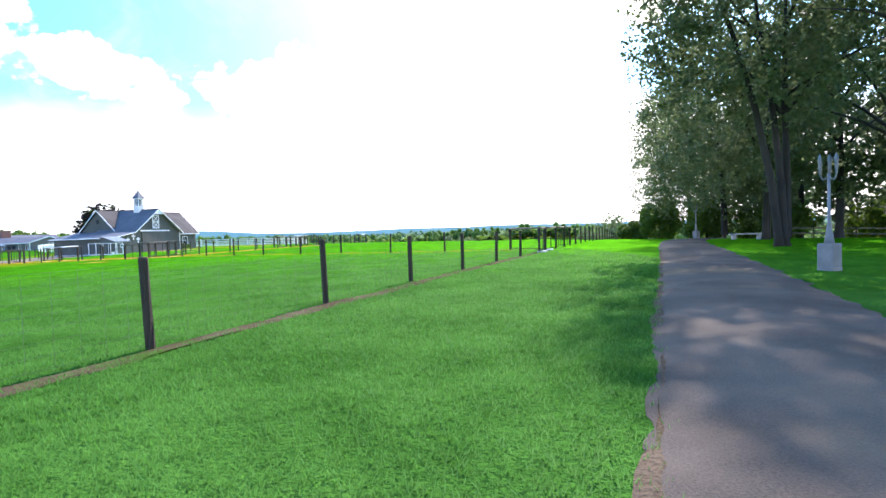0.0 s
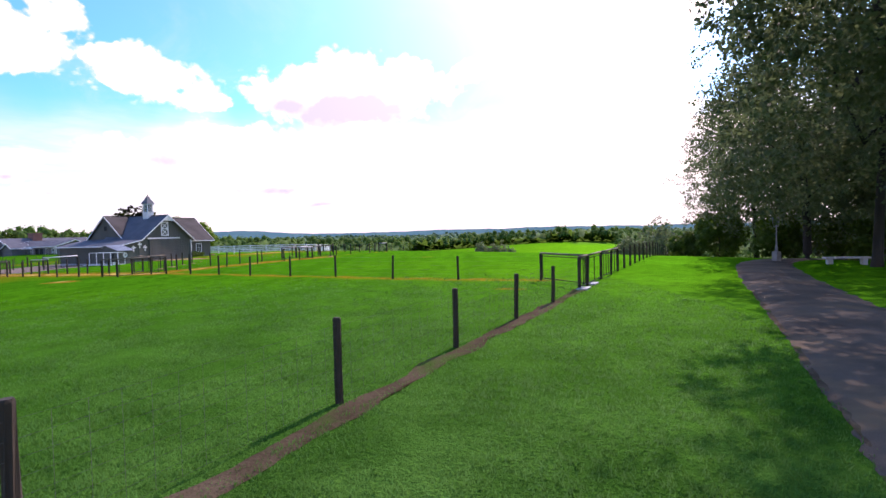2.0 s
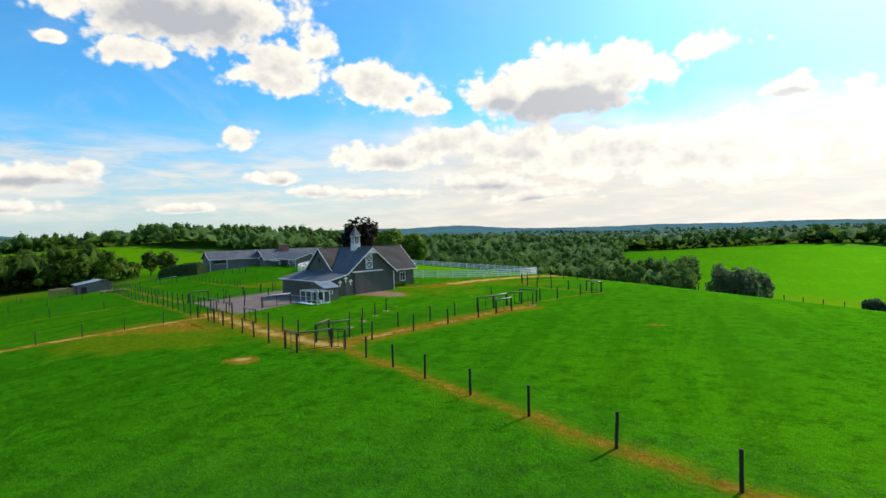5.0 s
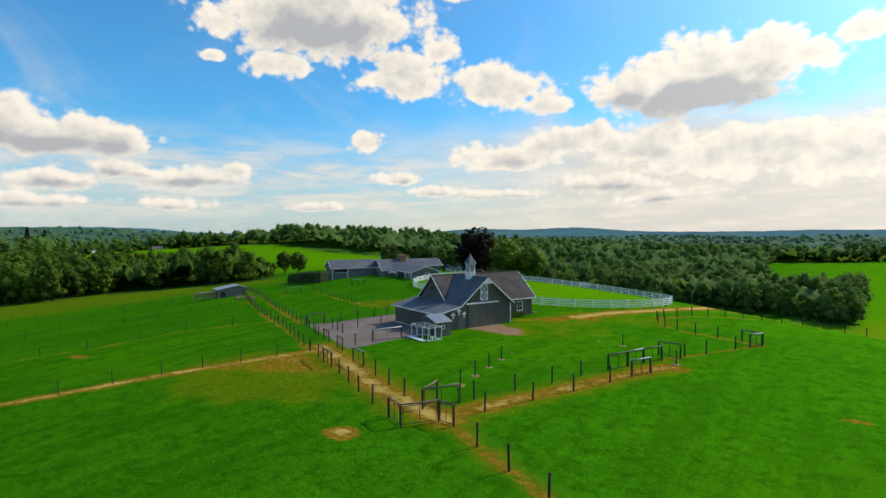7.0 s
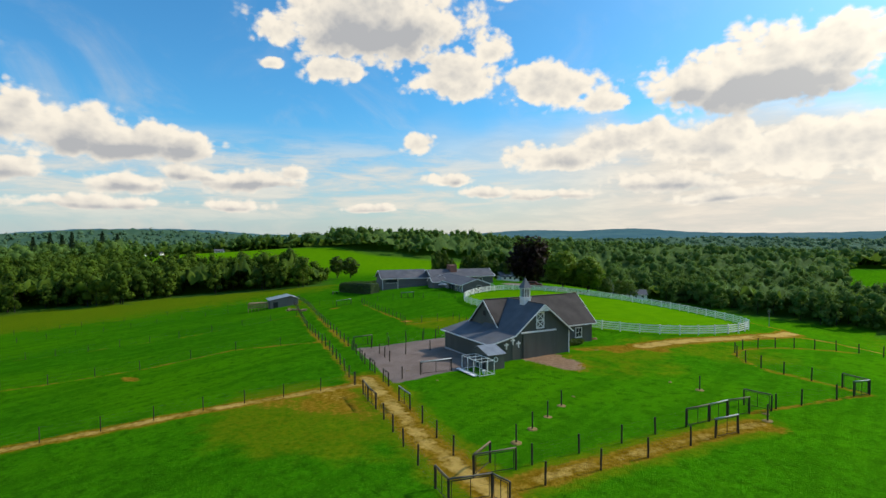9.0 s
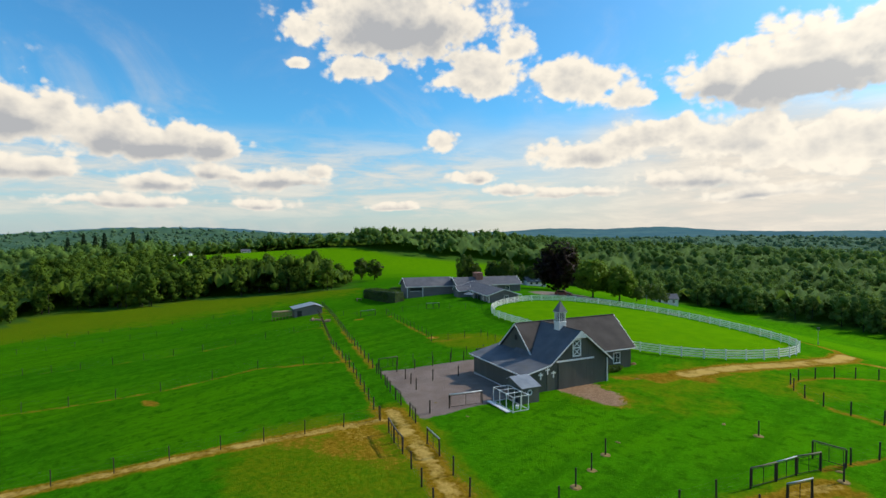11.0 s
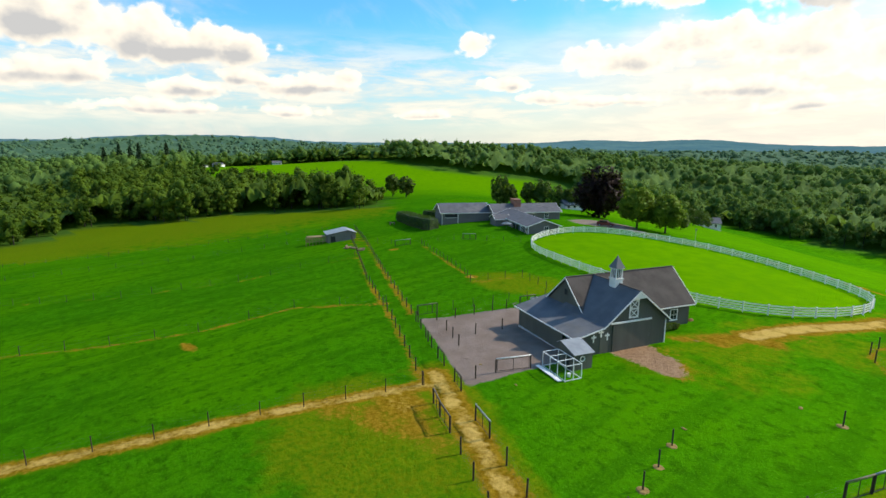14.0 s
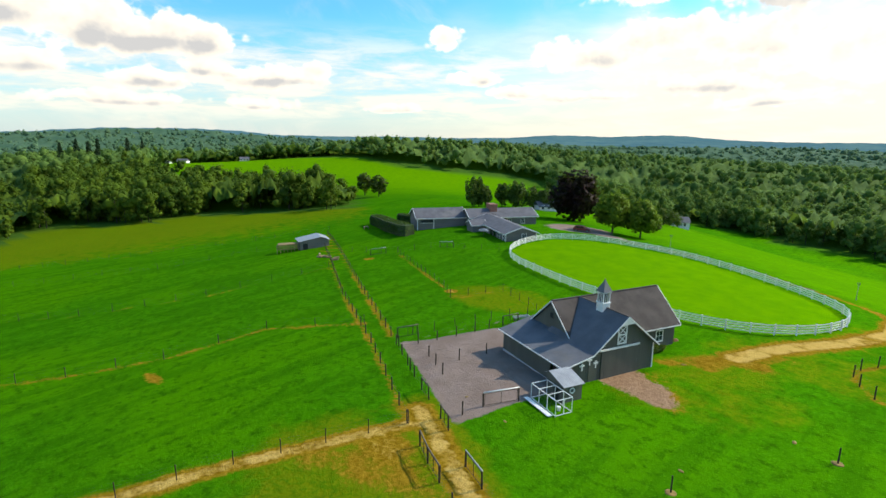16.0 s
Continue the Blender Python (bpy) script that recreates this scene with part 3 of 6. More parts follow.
    loam = np.maximum.reduce([patch(-37.4, 80.2, 2.6, 2.7, 0.95), patch(-34.6, 79.3, 2.6, 2.3, 0.86), patch(-32.6, 78.0, 2.2, 1.6, 0.68), patch(-38.6, 82.2, 1.6, 2.0, 0.8)])
    wood = woodland(x, y) * 1.0
    sward = np.clip(1.25 - np.hypot((x + 0.5) / 0.9, y - 6) / 30, 0, 1) ** 1.6
    for name, values in (("sward", sward), ("loam", loam), ("dirt", dirt), ("gravel", gravel), ("bright", bright), ("dry", dry), ("wood", wood)):
        mesh.attributes.new(name, "FLOAT", "POINT").data.foreach_set("value", values.astype(np.float32))
    mesh.materials.append(M["ground"])
    ob = new("ground", mesh)
    return tagged(ob, "rolling green pasture with trodden dirt lanes", "ground", kind="structure")


def woodland(x, y):
    """Where the woods stand, by bearing and distance from the hilltop."""
    x, y = np.asarray(x, float), np.asarray(y, float)
    r, az = np.hypot(x + 16, y - 33), np.degrees(np.arctan2(-(x + 16), y - 33))
    edge = np.interp(az, [48, 54, 56, 61.5, 67, 70, 72, 73.5, 76.5, 79, 81, 83.5, 85, 90, 110, 140], [262, 256, 250, 262, 280, 292, 296, 281, 283, 296, 305, 292, 270, 250, 240, 300])
    belt = (az > 54.0) & (r > edge) & ((r < edge + 95 + 3.5 * np.maximum(az - 60, 0)) | (r > 618) | (az > 73))
    behind = (az > 27) & (az <= 66) & (r > np.interp(az, [27, 31.0, 32.3, 33.5, 38, 44, 50, 58, 66], [335, 345, 470, 500, 510, 500, 508, 590, 618]))
    valley = (az <= 27) & (az > -50) & (r > np.interp(az, [-50, -20, -6, -4, 3, 5, 8, 11, 14, 17, 19.5, 21, 27], [320, 330, 325, 335, 345, 352, 360, 370, 378, 388, 385, 350, 335]))
    valley &= ~((az < 2.5) & (az > -21) & (r < 620) & ((az < -5) | (r > 430)))
    rest = ((az < -50) | (az > 140)) & (r > 260)
    return belt | behind | valley | rest


# ---- building helpers ----
def part(name, bm, mat, parent=None, label="", smooth=False):
    mesh = bpy.data.meshes.new(name)
    if isinstance(bm, bmesh.types.BMesh):
        bmesh.ops.recalc_face_normals(bm, faces=bm.faces)
        bm.to_mesh(mesh)
        bm.free()
    else:
        mesh.from_pydata(bm[0], [], bm[1])
    if smooth:
        mesh.polygons.foreach_set("use_smooth", np.ones(len(mesh.polygons), bool))
    mesh.materials.append(mat)
    ob = new(name, mesh)
    ob.parent = parent
    if label:
        ob["label"] = label
    return ob


def twin(ob, m, parent=None):
    """Another object on the same mesh."""
    o = new(ob.name.split(".")[0], ob.data)
    o.parent = parent or ob.parent
    o.matrix_basis = m
    return o


def thing(name, label, category, m=None, group="", kind=""):
    ob = new(name)
    ob.empty_display_size = 0.3
    if m is not None:
        ob.matrix_basis = m
    return tagged(ob, label, category, group, kind)


def box(bm, x0, x1, y0, y1, z0, z1, m=None, bevel=0.0):
    vs = [bm.verts.new((x, y, z)) for z in (z0, z1) for x, y in ((x0, y0), (x1, y0), (x1, y1), (x0, y1))]
    fs = [(0, 3, 2, 1), (4, 5, 6, 7), (0, 1, 5, 4), (1, 2, 6, 5), (2, 3, 7, 6), (3, 0, 4, 7)]
    faces = [bm.faces.new([vs[k] for k in f]) for f in fs]
    if bevel:
        done = bmesh.ops.bevel(bm, geom=list({e for f in faces for e in f.edges}), offset=bevel, segments=1, affect="EDGES")
        vs = list({v for f in done["faces"] for v in f.verts} | {v for v in vs if v.is_valid})
    if m is not None:
        bmesh.ops.transform(bm, matrix=m, verts=vs)
    return bm


def boxes(*rows, bevel=0.0):
    bm = bmesh.new()
    for row in rows:
        box(bm, *row, bevel=bevel)
    return bm


def beam(bm, a, b, wide, high, roll=0.0):
    """A straight bar from a to b."""
    a, b = Vector(a), Vector(b)
    m = Matrix.Translation(a) @ (b - a).to_track_quat("X", "Z").to_matrix().to_4x4()
    return box(bm, 0, (b - a).length, -wide / 2, wide / 2, -high / 2, high / 2, m)


def tube(bm, pts, radii, sides=8, caps=True):
    rings = []
    pts = [Vector(p) for p in pts]
    for i, (p, r) in enumerate(zip(pts, radii)):
        d = (pts[min(i + 1, len(pts) - 1)] - pts[max(i - 1, 0)]).normalized()
        q = d.to_track_quat("Z", "Y")
        rings.append([bm.verts.new(p + q @ Vector((r * math.cos(k * math.tau / sides), r * math.sin(k * math.tau / sides), 0))) for k in range(sides)])
    for a, b in zip(rings, rings[1:]):
        for k in range(sides):
            bm.faces.new((a[k], a[(k + 1) % sides], b[(k + 1) % sides], b[k]))
    if caps:
        bm.faces.new(rings[0][::-1])
        bm.faces.new(rings[-1])
    return bm


def slab(bm, corners, thick, down=(0, 0, -1)):
    """A flat plate with the given outline and a thickness."""
    down = Vector(down) * thick
    top = [bm.verts.new(c) for c in corners]
    low = [bm.verts.new(Vector(c) + down) for c in corners]
    bm.faces.new(top)
    bm.faces.new(low[::-1])
    n = len(corners)
    for k in range(n):
        bm.faces.new((top[k], low[k], low[(k + 1) % n], top[(k + 1) % n]))
    return bm


# ---- foliage ----
rng = np.random.default_rng(11)


def cards(centres, normals, size, flat=0.45):
    """Small bent leaf sprays: two triangles each, facing roughly along the normals."""
    n = len(centres)
    d = normals + rng.normal(0, flat, (n, 3))
    d /= np.linalg.norm(d, axis=1)[:, None]
    u = np.cross(d, rng.normal(0, 1, (n, 3)))
    u /= np.linalg.norm(u, axis=1)[:, None]
    v = np.cross(d, u)
    s = (size * rng.uniform(0.6, 1.25, n))[:, None]
    fold = d * s * rng.uniform(-0.35, 0.35, (n, 1))
    quad = np.stack([centres - u * s * 0.62, centres + v * s * 0.5 + fold, centres + u * s * 0.75, centres - v * s * 0.5 + fold], 1)
    return quad


def soft_normals(ob, normals):
    """Shade small faces by the round mass they clad: one normal for each vertex."""
    mesh = ob.data
    mesh.polygons.foreach_set("use_smooth", np.ones(len(mesh.polygons), bool))
    n = normals / np.maximum(np.linalg.norm(normals, axis=1), 1e-9)[:, None]
    mesh.normals_split_custom_set_from_vertices(n.astype(np.float32))


def turned(quads, normals):
    """The same faces, wound so that each looks along its normal."""
    face = np.cross(quads[:, 1] - quads[:, 0], quads[:, 2] - quads[:, 0])
    back = np.einsum("ij,ij->i", face, normals) < 0
    quads[back] = quads[back][:, ::-1]
    return quads


def quads_mesh(quads):
    k = len(quads)
    return quads.reshape(-1, 3), np.arange(4 * k).reshape(k, 4).tolist()


def ball(k):
    p = rng.normal(0, 1, (k, 3))
    return p / np.linalg.norm(p, axis=1)[:, None]


def crown_cards(radius, height, base, count, size, lumps=9, egg=0.0, puff=1.0, twigs=0):
    """Leaf sprays on a cluster of overlapping boughs, with an uneven outline and gaps; with twigs, the leaves sit in small bunches."""
    c = ball(lumps) * rng.uniform(0.50, 0.68, (lumps, 1))
    turn = 2.4 * np.arange(lumps) + rng.uniform(-0.5, 0.5, lumps)
    c[:, 2] = np.linspace(-0.60, 0.62, lumps) + rng.uniform(-0.08, 0.08, lumps)
    across = np.sqrt(np.clip(0.70**2 - (c[:, 2] * 0.95) ** 2, 0.05, 1)) * rng.uniform(0.75, 1.0, lumps)
    c[:, 0], c[:, 1] = np.cos(turn) * across, np.sin(turn) * across
    rad = rng.uniform(0.34, 0.55, lumps) * puff
    bunches = count // twigs if twigs else count
    which = rng.integers(0, lumps, bunches)
    d = ball(bunches)
    p = c[which] + d * (rad[which] * (rng.uniform(0.35, 1.0, bunches) ** 0.6 if twigs else rng.uniform(0.72, 1.08, bunches)))[:, None]
    taper = 1 - egg * np.clip(p[:, 2], 0, 1)
    p = p * np.stack([radius * taper, radius * taper, np.full(bunches, height / 2)], 1)
    if twigs:
        # bunches lie flat and hang a little, wider than they are high
        p, d = np.repeat(p, twigs, 0), np.repeat(d, twigs, 0)
        p = p + rng.normal(0, 1, p.shape) * np.repeat(rng.uniform(0.14, 0.34, bunches), twigs)[:, None] * (1.2, 1.2, 0.65)
    p[:, 2] += base + height * 0.5
    keep = p[:, 2] > base * 0.35
    p, d = p[keep], d[keep]
    if not twigs:
        return cards(p, d + (0, 0, 0.3), size), None
    hub = np.array([0, 0, base + height * 0.45])
    soft_way = d * 0.6 + (p - hub) / radius * 0.5 + rng.normal(0, 0.35, p.shape) + (0, 0, 0.15)
    return turned(cards(p, d + (0, 0, 0.3), size, 0.9), soft_way), soft_way


def tree(name, label, x, y, height, radius, clear, leaves, size, mat, lean=(0, 0), stems=1, lumps=11, trunk=0.3, egg=0.2, group="", puff=1.0, forks=(), twigs=0):
    """A broadleaf tree: trunk, limbs and a crown of leaf sprays."""
    top = thing(name, label, "tree", pose(x, y, gz(x, y) - 0.1), group)
    bm = bmesh.new()
    for s in range(stems):
        a = rng.uniform(0, math.tau)
        off = Vector((math.cos(a), math.sin(a), 0)) * (0.0 if stems == 1 else trunk * 0.9)
        out = Vector((math.cos(a), math.sin(a), 0)) * (0.0 if stems == 1 else radius * 0.25) + Vector((*lean, 0))
        if forks:
            off, out = Vector((forks[s][0] * 0.06, 0.1 * s, 0)), Vector((*forks[s], 0))
        h = height * rng.uniform(0.72, 0.85)
        pts = [off + out * (t**1.4) + Vector((0.12 * math.sin(5 * t + s), 0.12 * math.cos(4 * t + s), h * t)) for t in (0, 0.04, 0.2, 0.4, 0.6, 0.8, 1)]
        k = trunk / (1 if stems == 1 else 1.35)
        tube(bm, pts, [k * 1.5, k * 1.1, k, k * 0.82, k * 0.6, k * 0.36, k * 0.1], 9)
    part("trunk", bm, M["bark"], top, smooth=True)
    for b in range(7 if height > 6 else 4):
        a, z0 = b * 2.4 + rng.uniform(-0.4, 0.4), height * rng.uniform(0.22, 0.6)
        reach, rise = radius * rng.uniform(0.55, 0.85), height * rng.uniform(0.12, 0.28)
        d = Vector((math.cos(a), math.sin(a), 0))
        start = Vector((*lean, 0)) * (z0 / height) ** 1.4 + Vector((0, 0, z0))
        bm = bmesh.new()
        tube(bm, [start, start + d * reach * 0.35 + Vector((0, 0, rise * 0.5)), start + d * reach * 0.7 + Vector((0, 0, rise * 0.85)), start + d * reach + Vector((0, 0, rise))],
             [trunk * 0.42, trunk * 0.3, trunk * 0.18, trunk * 0.05], 6)
        part("limb", bm, M["bark"], top, smooth=True)
    q, soft_way = crown_cards(radius, height - clear, clear, leaves, size, lumps, egg, puff, twigs)
    q[:, :, 0] += lean[0] * 0.7
    q[:, :, 1] += lean[1] * 0.7
    crown = part("crown", quads_mesh(q), mat, top)
    if soft_way is not None:
        soft_normals(crown, np.repeat(soft_way, 4, 0))
    return top


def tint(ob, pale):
    """Give the marked faces the paler hillside leaves, which carry haze in their colour."""
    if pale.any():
        ob.data.materials.append(M["leaf_mid_haze"])
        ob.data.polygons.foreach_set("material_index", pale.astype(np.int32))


def build_woods():
    """Woods near and far: thousands of crowns, each of several boughs clad in leaf sprays, with trunks along the edge."""
    for name, label, r0, r1, want, lobes, per, size, spread, tag in (
            ("woodland_edge", "dense deciduous woodland edge with shaded trunks", 180, 480, 1500, 11, 24, 0.92, 1.15, 1),
            ("valley_woods", "broad woods filling the valley and hills", 450, 900, 3400, 4, 13, 1.4, 1.5, 2),
            ("distant_woods", "unbroken woods on distant hills with haze in their colour", 850, 2400, 4800, 2, 6, 2.9, 2.1, 3)):
        n = want * 9
        az = np.radians(rng.uniform(-52, 112, n))
        r = np.sqrt(rng.uniform(r0**2, r1**2, n))
        x, y = -16 - r * np.sin(az), 33 + r * np.cos(az)
        keep = woodland(x, y)
        x, y = x[keep][:want], y[keep][:want]
        z = ground(x, y)
        k = len(x)
        h = rng.uniform(11, 21, k)
        az1, r_at = np.degrees(np.arctan2(-(x + 16), y - 33)), np.hypot(x + 16, y - 33)
        if tag == 1:
            h = h * np.where(az1 > 83, 0.62, 1.0) * np.where((az1 > 57) & (az1 < 83) & (r_at < 380), 1.08, 1.0)
            h = h * np.where((az1 > 40) & (az1 < 60) & (r_at < 360), np.interp(az1, [54, 57.5], [0.40, 1.0]), 1.0)
        h = h * np.where((az1 > 46) & (az1 < 54) & (r_at > 420) & (r_at < 620), 1.05, 1.0)
        rad = h * rng.uniform(0.27, 0.40, k) * spread
        # boughs: overlapping lumps set round the stem, the highest in the middle
        c = ball(k * lobes).reshape(k, lobes, 3)
        up = (np.arange(lobes) + rng.random((k, lobes))) / lobes
        out = np.sqrt(np.clip(1.05 - up**2.2, 0.02, 1)) * rng.uniform(0.35, 0.75, (k, lobes))
        low = 0.13 if tag == 1 else 0.40
        cx = x[:, None] + c[..., 0] * out * rad[:, None]
        cy = y[:, None] + c[..., 1] * out * rad[:, None]
        cz = z[:, None] + h[:, None] * (low + (0.86 - low) * up)
        cr = rad[:, None] * rng.uniform(0.26, 0.52, (k, lobes)) * (1.0 if tag == 1 else 1.15 if tag == 2 else 1.6)
        centre = np.stack([cx, cy, cz], -1)
        d = ball(k * lobes * per).reshape(k, lobes, per, 3)
        d[..., 2] = np.where(d[..., 2] < -0.35, -d[..., 2], d[..., 2])
        at = centre[:, :, None] + d * (cr[:, :, None] * rng.uniform(0.58, 1.18 if tag == 1 else 1.05, (k, lobes, per)))[..., None]
        # the two farther zones take leaves with haze in their colour
        leafage = (M["leaf_far"], M["leaf_mid_haze"], M["leaf_haze"])[tag - 1]
        wood = thing(name, label, "woods", kind="stuff")
        out_way = d.reshape(-1, 3) * 0.75 + ((at - np.stack([x, y, z + h * 0.45], 1)[:, None, None]) / rad[:, None, None, None]).reshape(-1, 3) * 0.5 + rng.normal(0, 0.34, (k * lobes * per, 3)) + (0, 0, 0.1)
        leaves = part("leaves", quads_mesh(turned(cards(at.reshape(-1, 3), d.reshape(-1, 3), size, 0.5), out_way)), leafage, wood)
        soft_normals(leaves, np.repeat(out_way, 4, 0))
        # nearer woods on this bearing also get the haze-coloured leaves
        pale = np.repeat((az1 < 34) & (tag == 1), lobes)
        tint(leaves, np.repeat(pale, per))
        bm = bmesh.new()
        bmesh.ops.create_icosphere(bm, subdivisions=1, radius=1.0)
        base = np.array([v.co for v in bm.verts])
        f = np.array([[v.index for v in t.verts] for t in bm.faces])
        bm.free()
        many = k * lobes
        rough = rng.uniform(0.80, 1.05, (many, len(base), 1))
        inner = centre.reshape(-1, 1, 3) + base[None] * cr.reshape(-1, 1, 1) * rough * (0.66 if tag == 1 else 0.74)
        boughs = part("boughs", (inner.reshape(-1, 3), (f[None] + len(base) * np.arange(many)[:, None, None]).reshape(-1, 3).tolist()), leafage, wood, smooth=True)
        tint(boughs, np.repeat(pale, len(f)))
        if tag == 1:
            tri = np.array([(0, 1, 4, 3), (1, 2, 5, 4), (2, 0, 3, 5)])
            ring = np.array([(1, 0), (-0.5, 0.87), (-0.5, -0.87)]) * 0.22
            foot = np.concatenate([np.stack([x[:, None] + ring[:, 0], y[:, None] + ring[:, 1], (z - 0.4)[:, None] + 0 * ring[:, 0]], -1),
                                   np.stack([x[:, None] + ring[:, 0] * 0.5, y[:, None] + ring[:, 1] * 0.5, (z + h * 0.6)[:, None] + 0 * ring[:, 0]], -1)], 1)
            part("trunks", (foot.reshape(-1, 3), (tri[None] + 6 * np.arange(k)[:, None, None]).reshape(-1, 4).tolist()), M["bark"], wood)


build_ground()


def build_road():
    """The drive: a crowned strip of worn asphalt with crumbling edges, laid on the turf."""
    mid = smooth_line(ROAD_EDGE, 0.12)
    d = np.gradient(mid, axis=0)
    d /= np.linalg.norm(d, axis=1)[:, None]
    right = np.stack([d[:, 1], -d[:, 0]], 1)
    n = len(mid)
    wobble = np.array([0.03 + noise.noise((k * 0.071, 3.1, 0)) * 0.10 + noise.noise((k * 0.43, 7.7, 0)) * 0.09 + noise.noise((k * 1.7, 1.7, 0)) * 0.02 for k in range(n)])
    wobble2 = np.array([noise.noise((k * 0.2, 9.1, 0)) * 0.2 for k in range(n)])
    cols, lift = [0.0, 0.25, 0.9, 1.5, 2.1, 2.75, 3.0], [-0.025, 0.012, 0.045, 0.060, 0.050, 0.02, -0.02]
    vs = []
    for j, c in enumerate(cols):
        off = c + (wobble if j < 2 else wobble2 if j > 4 else 0 * wobble)
        p = mid + right * off[:, None]
        vs.append(np.stack([p[:, 0], p[:, 1], ground(p[:, 0], p[:, 1]) + lift[j] + 0.03], 1))
    v = np.stack(vs, 1)
    i = np.arange(n * len(cols)).reshape(n, len(cols))
    f = np.stack([i[:-1, :-1], i[:-1, 1:], i[1:, 1:], i[1:, :-1]], -1).reshape(-1, 4)
    tagged(part("road", (v.reshape(-1, 3), f.tolist()), M["asphalt"], smooth=True), "worn pale asphalt drive with crumbling edges", "road", kind="structure")


def build_strip(name, label, line, wide, shift, mat):
    """A worn strip of bare earth with ragged edges and a shallow furrow along it."""
    mid = smooth_line(line, 0.14)
    d = np.gradient(mid, axis=0)
    d /= np.linalg.norm(d, axis=1)[:, None]
    right = np.stack([d[:, 1], -d[:, 0]], 1)
    n = len(mid)
    vs = []
    for c, lift in ((-0.5, 0.006), (-0.3, 0.022), (-0.1, 0.012), (0.1, 0.010), (0.3, 0.024), (0.5, 0.006)):
        off = np.array([shift + c * wide * (1 + 0.9 * noise.noise((k * 0.11, c * 7, wide))) + 0.10 * noise.noise((k * 0.05, 2.0, wide)) + 0.04 * noise.noise((k * 0.6, c * 5, 1.0)) for k in range(n)])
        p = mid + right * off[:, None]
        vs.append(np.stack([p[:, 0], p[:, 1], ground(p[:, 0], p[:, 1]) + lift], 1))
    v = np.stack(vs, 1)
    i = np.arange(n * 6).reshape(n, 6)
    f = np.stack([i[:-1, :-1], i[:-1, 1:], i[1:, 1:], i[1:, :-1]], -1).reshape(-1, 4)
    tagged(part(name, (v.reshape(-1, 3), f.tolist()), mat, smooth=True), label, "path", kind="structure")


build_strip("path", "trodden brown soil strip under the fence", NORTH_FENCE[:2], 0.42, 0.06, M["earth"])
build_strip("road_edge", "brown soil washed along the drive's edge", ROAD_EDGE[:5], 0.34, 0.20, M["verge"])
build_road()
build_woods()


def build_canopy():
    """The closed roof of the woods between the crowns that stand out: one rough leafy sheet, nearer and farther parts."""
    az, r = np.radians(np.arange(-50, 112, 0.36)), 190 * 1.0115 ** np.arange(0, 224)
    A, R = np.meshgrid(az, r)
    A = A + rng.uniform(-0.4, 0.4, A.shape) * math.radians(0.36)
    R = R * (1 + rng.uniform(-0.4, 0.4, R.shape) * 0.0115)
    x, y = -16 - R * np.sin(A), 33 + R * np.cos(A)
    near = R - 16
    deep = woodland(x, y) & woodland(-16 - near * np.sin(A), 33 + near * np.cos(A))
    deg = np.degrees(A)
    # lower where the edge trees are young
    tall = np.where((deg > 40) & (deg < 60) & (R < 360), np.interp(deg, [54, 57.5], [0.40, 1.0]), 1.0) * np.where((deg > 83) & (R < 480), 0.62, 1.0)
    z = ground(x, y) + tall * (9.5 + 2.4 * np.sin(x / 31 + 2 * np.sin(y / 47)) * np.cos(y / 27) + rng.normal(0, 2.5, x.shape))
    i = np.arange(x.size).reshape(A.shape)
    f = np.stack([i[:-1, :-1], i[1:, :-1], i[1:, 1:], i[:-1, 1:]], -1).reshape(-1, 4)
    d = deep.ravel()
    whole = d[f].all(1)
    v, far = np.stack([x, y, z], -1).reshape(-1, 3), R.ravel()[f].mean(1)
    # valley and far sheets carry painted haze in their leaf colour
    for name, label, r0, r1, mat in (("near_canopy", "closed leafy roof of the nearer woods", 0, 480, "leaf_far"), ("valley_canopy", "closed leafy roof of the valley woods", 480, 880, "leaf_mid_haze"), ("far_canopy", "closed roof of the distant woods with haze in its colour", 880, 9999, "leaf_haze")):
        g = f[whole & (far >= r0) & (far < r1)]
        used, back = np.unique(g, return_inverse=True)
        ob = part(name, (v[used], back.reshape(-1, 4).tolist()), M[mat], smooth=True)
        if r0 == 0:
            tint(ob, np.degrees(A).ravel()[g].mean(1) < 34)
        tagged(ob, label, "woods", kind="stuff")


build_canopy()


def build_backdrop():
    """The wooded ridges on the horizon, their haze put into a blue base colour."""
    az, r = np.radians(np.linspace(-62, 122, 260)), np.linspace(2250, 4650, 44)
    A, R = np.meshgrid(az, r)
    x, y = (-16 - R * np.sin(A)).ravel(), (33 + R * np.cos(A)).ravel()
    rough = 5 * np.sin(A * 190 + R / 90).ravel() + 3 * np.sin(A * 433 - R / 60).ravel()
    z = ground(x, y) + 5 + 0.35 * rough
    i = np.arange(len(x)).reshape(A.shape)
    f = np.stack([i[:-1, :-1], i[:-1, 1:], i[1:, 1:], i[1:, :-1]], -1).reshape(-1, 4)
    tagged(part("backdrop", (np.stack([x, y, z], 1), f.tolist()), M["hill"], smooth=True), "wooded ridges on the horizon coloured with blue haze", "hills", kind="structure")


build_backdrop()


# ---- fences ----
def make_post(height=1.34, r=0.068):
    bm = bmesh.new()
    tube(bm, [(0, 0, -0.15), (0.004, 0, 0.4), (0, 0.006, height - 0.03), (0, 0.006, height)], [r * 1.06, r, r * 0.95, r * 0.8], 8)
    return bm


def mesh_of(name, bm, mat):
    mesh = bpy.data.meshes.new(name)
    bmesh.ops.recalc_face_normals(bm, faces=bm.faces)
    bm.to_mesh(mesh)
    bm.free()
    mesh.materials.append(mat)
    return mesh


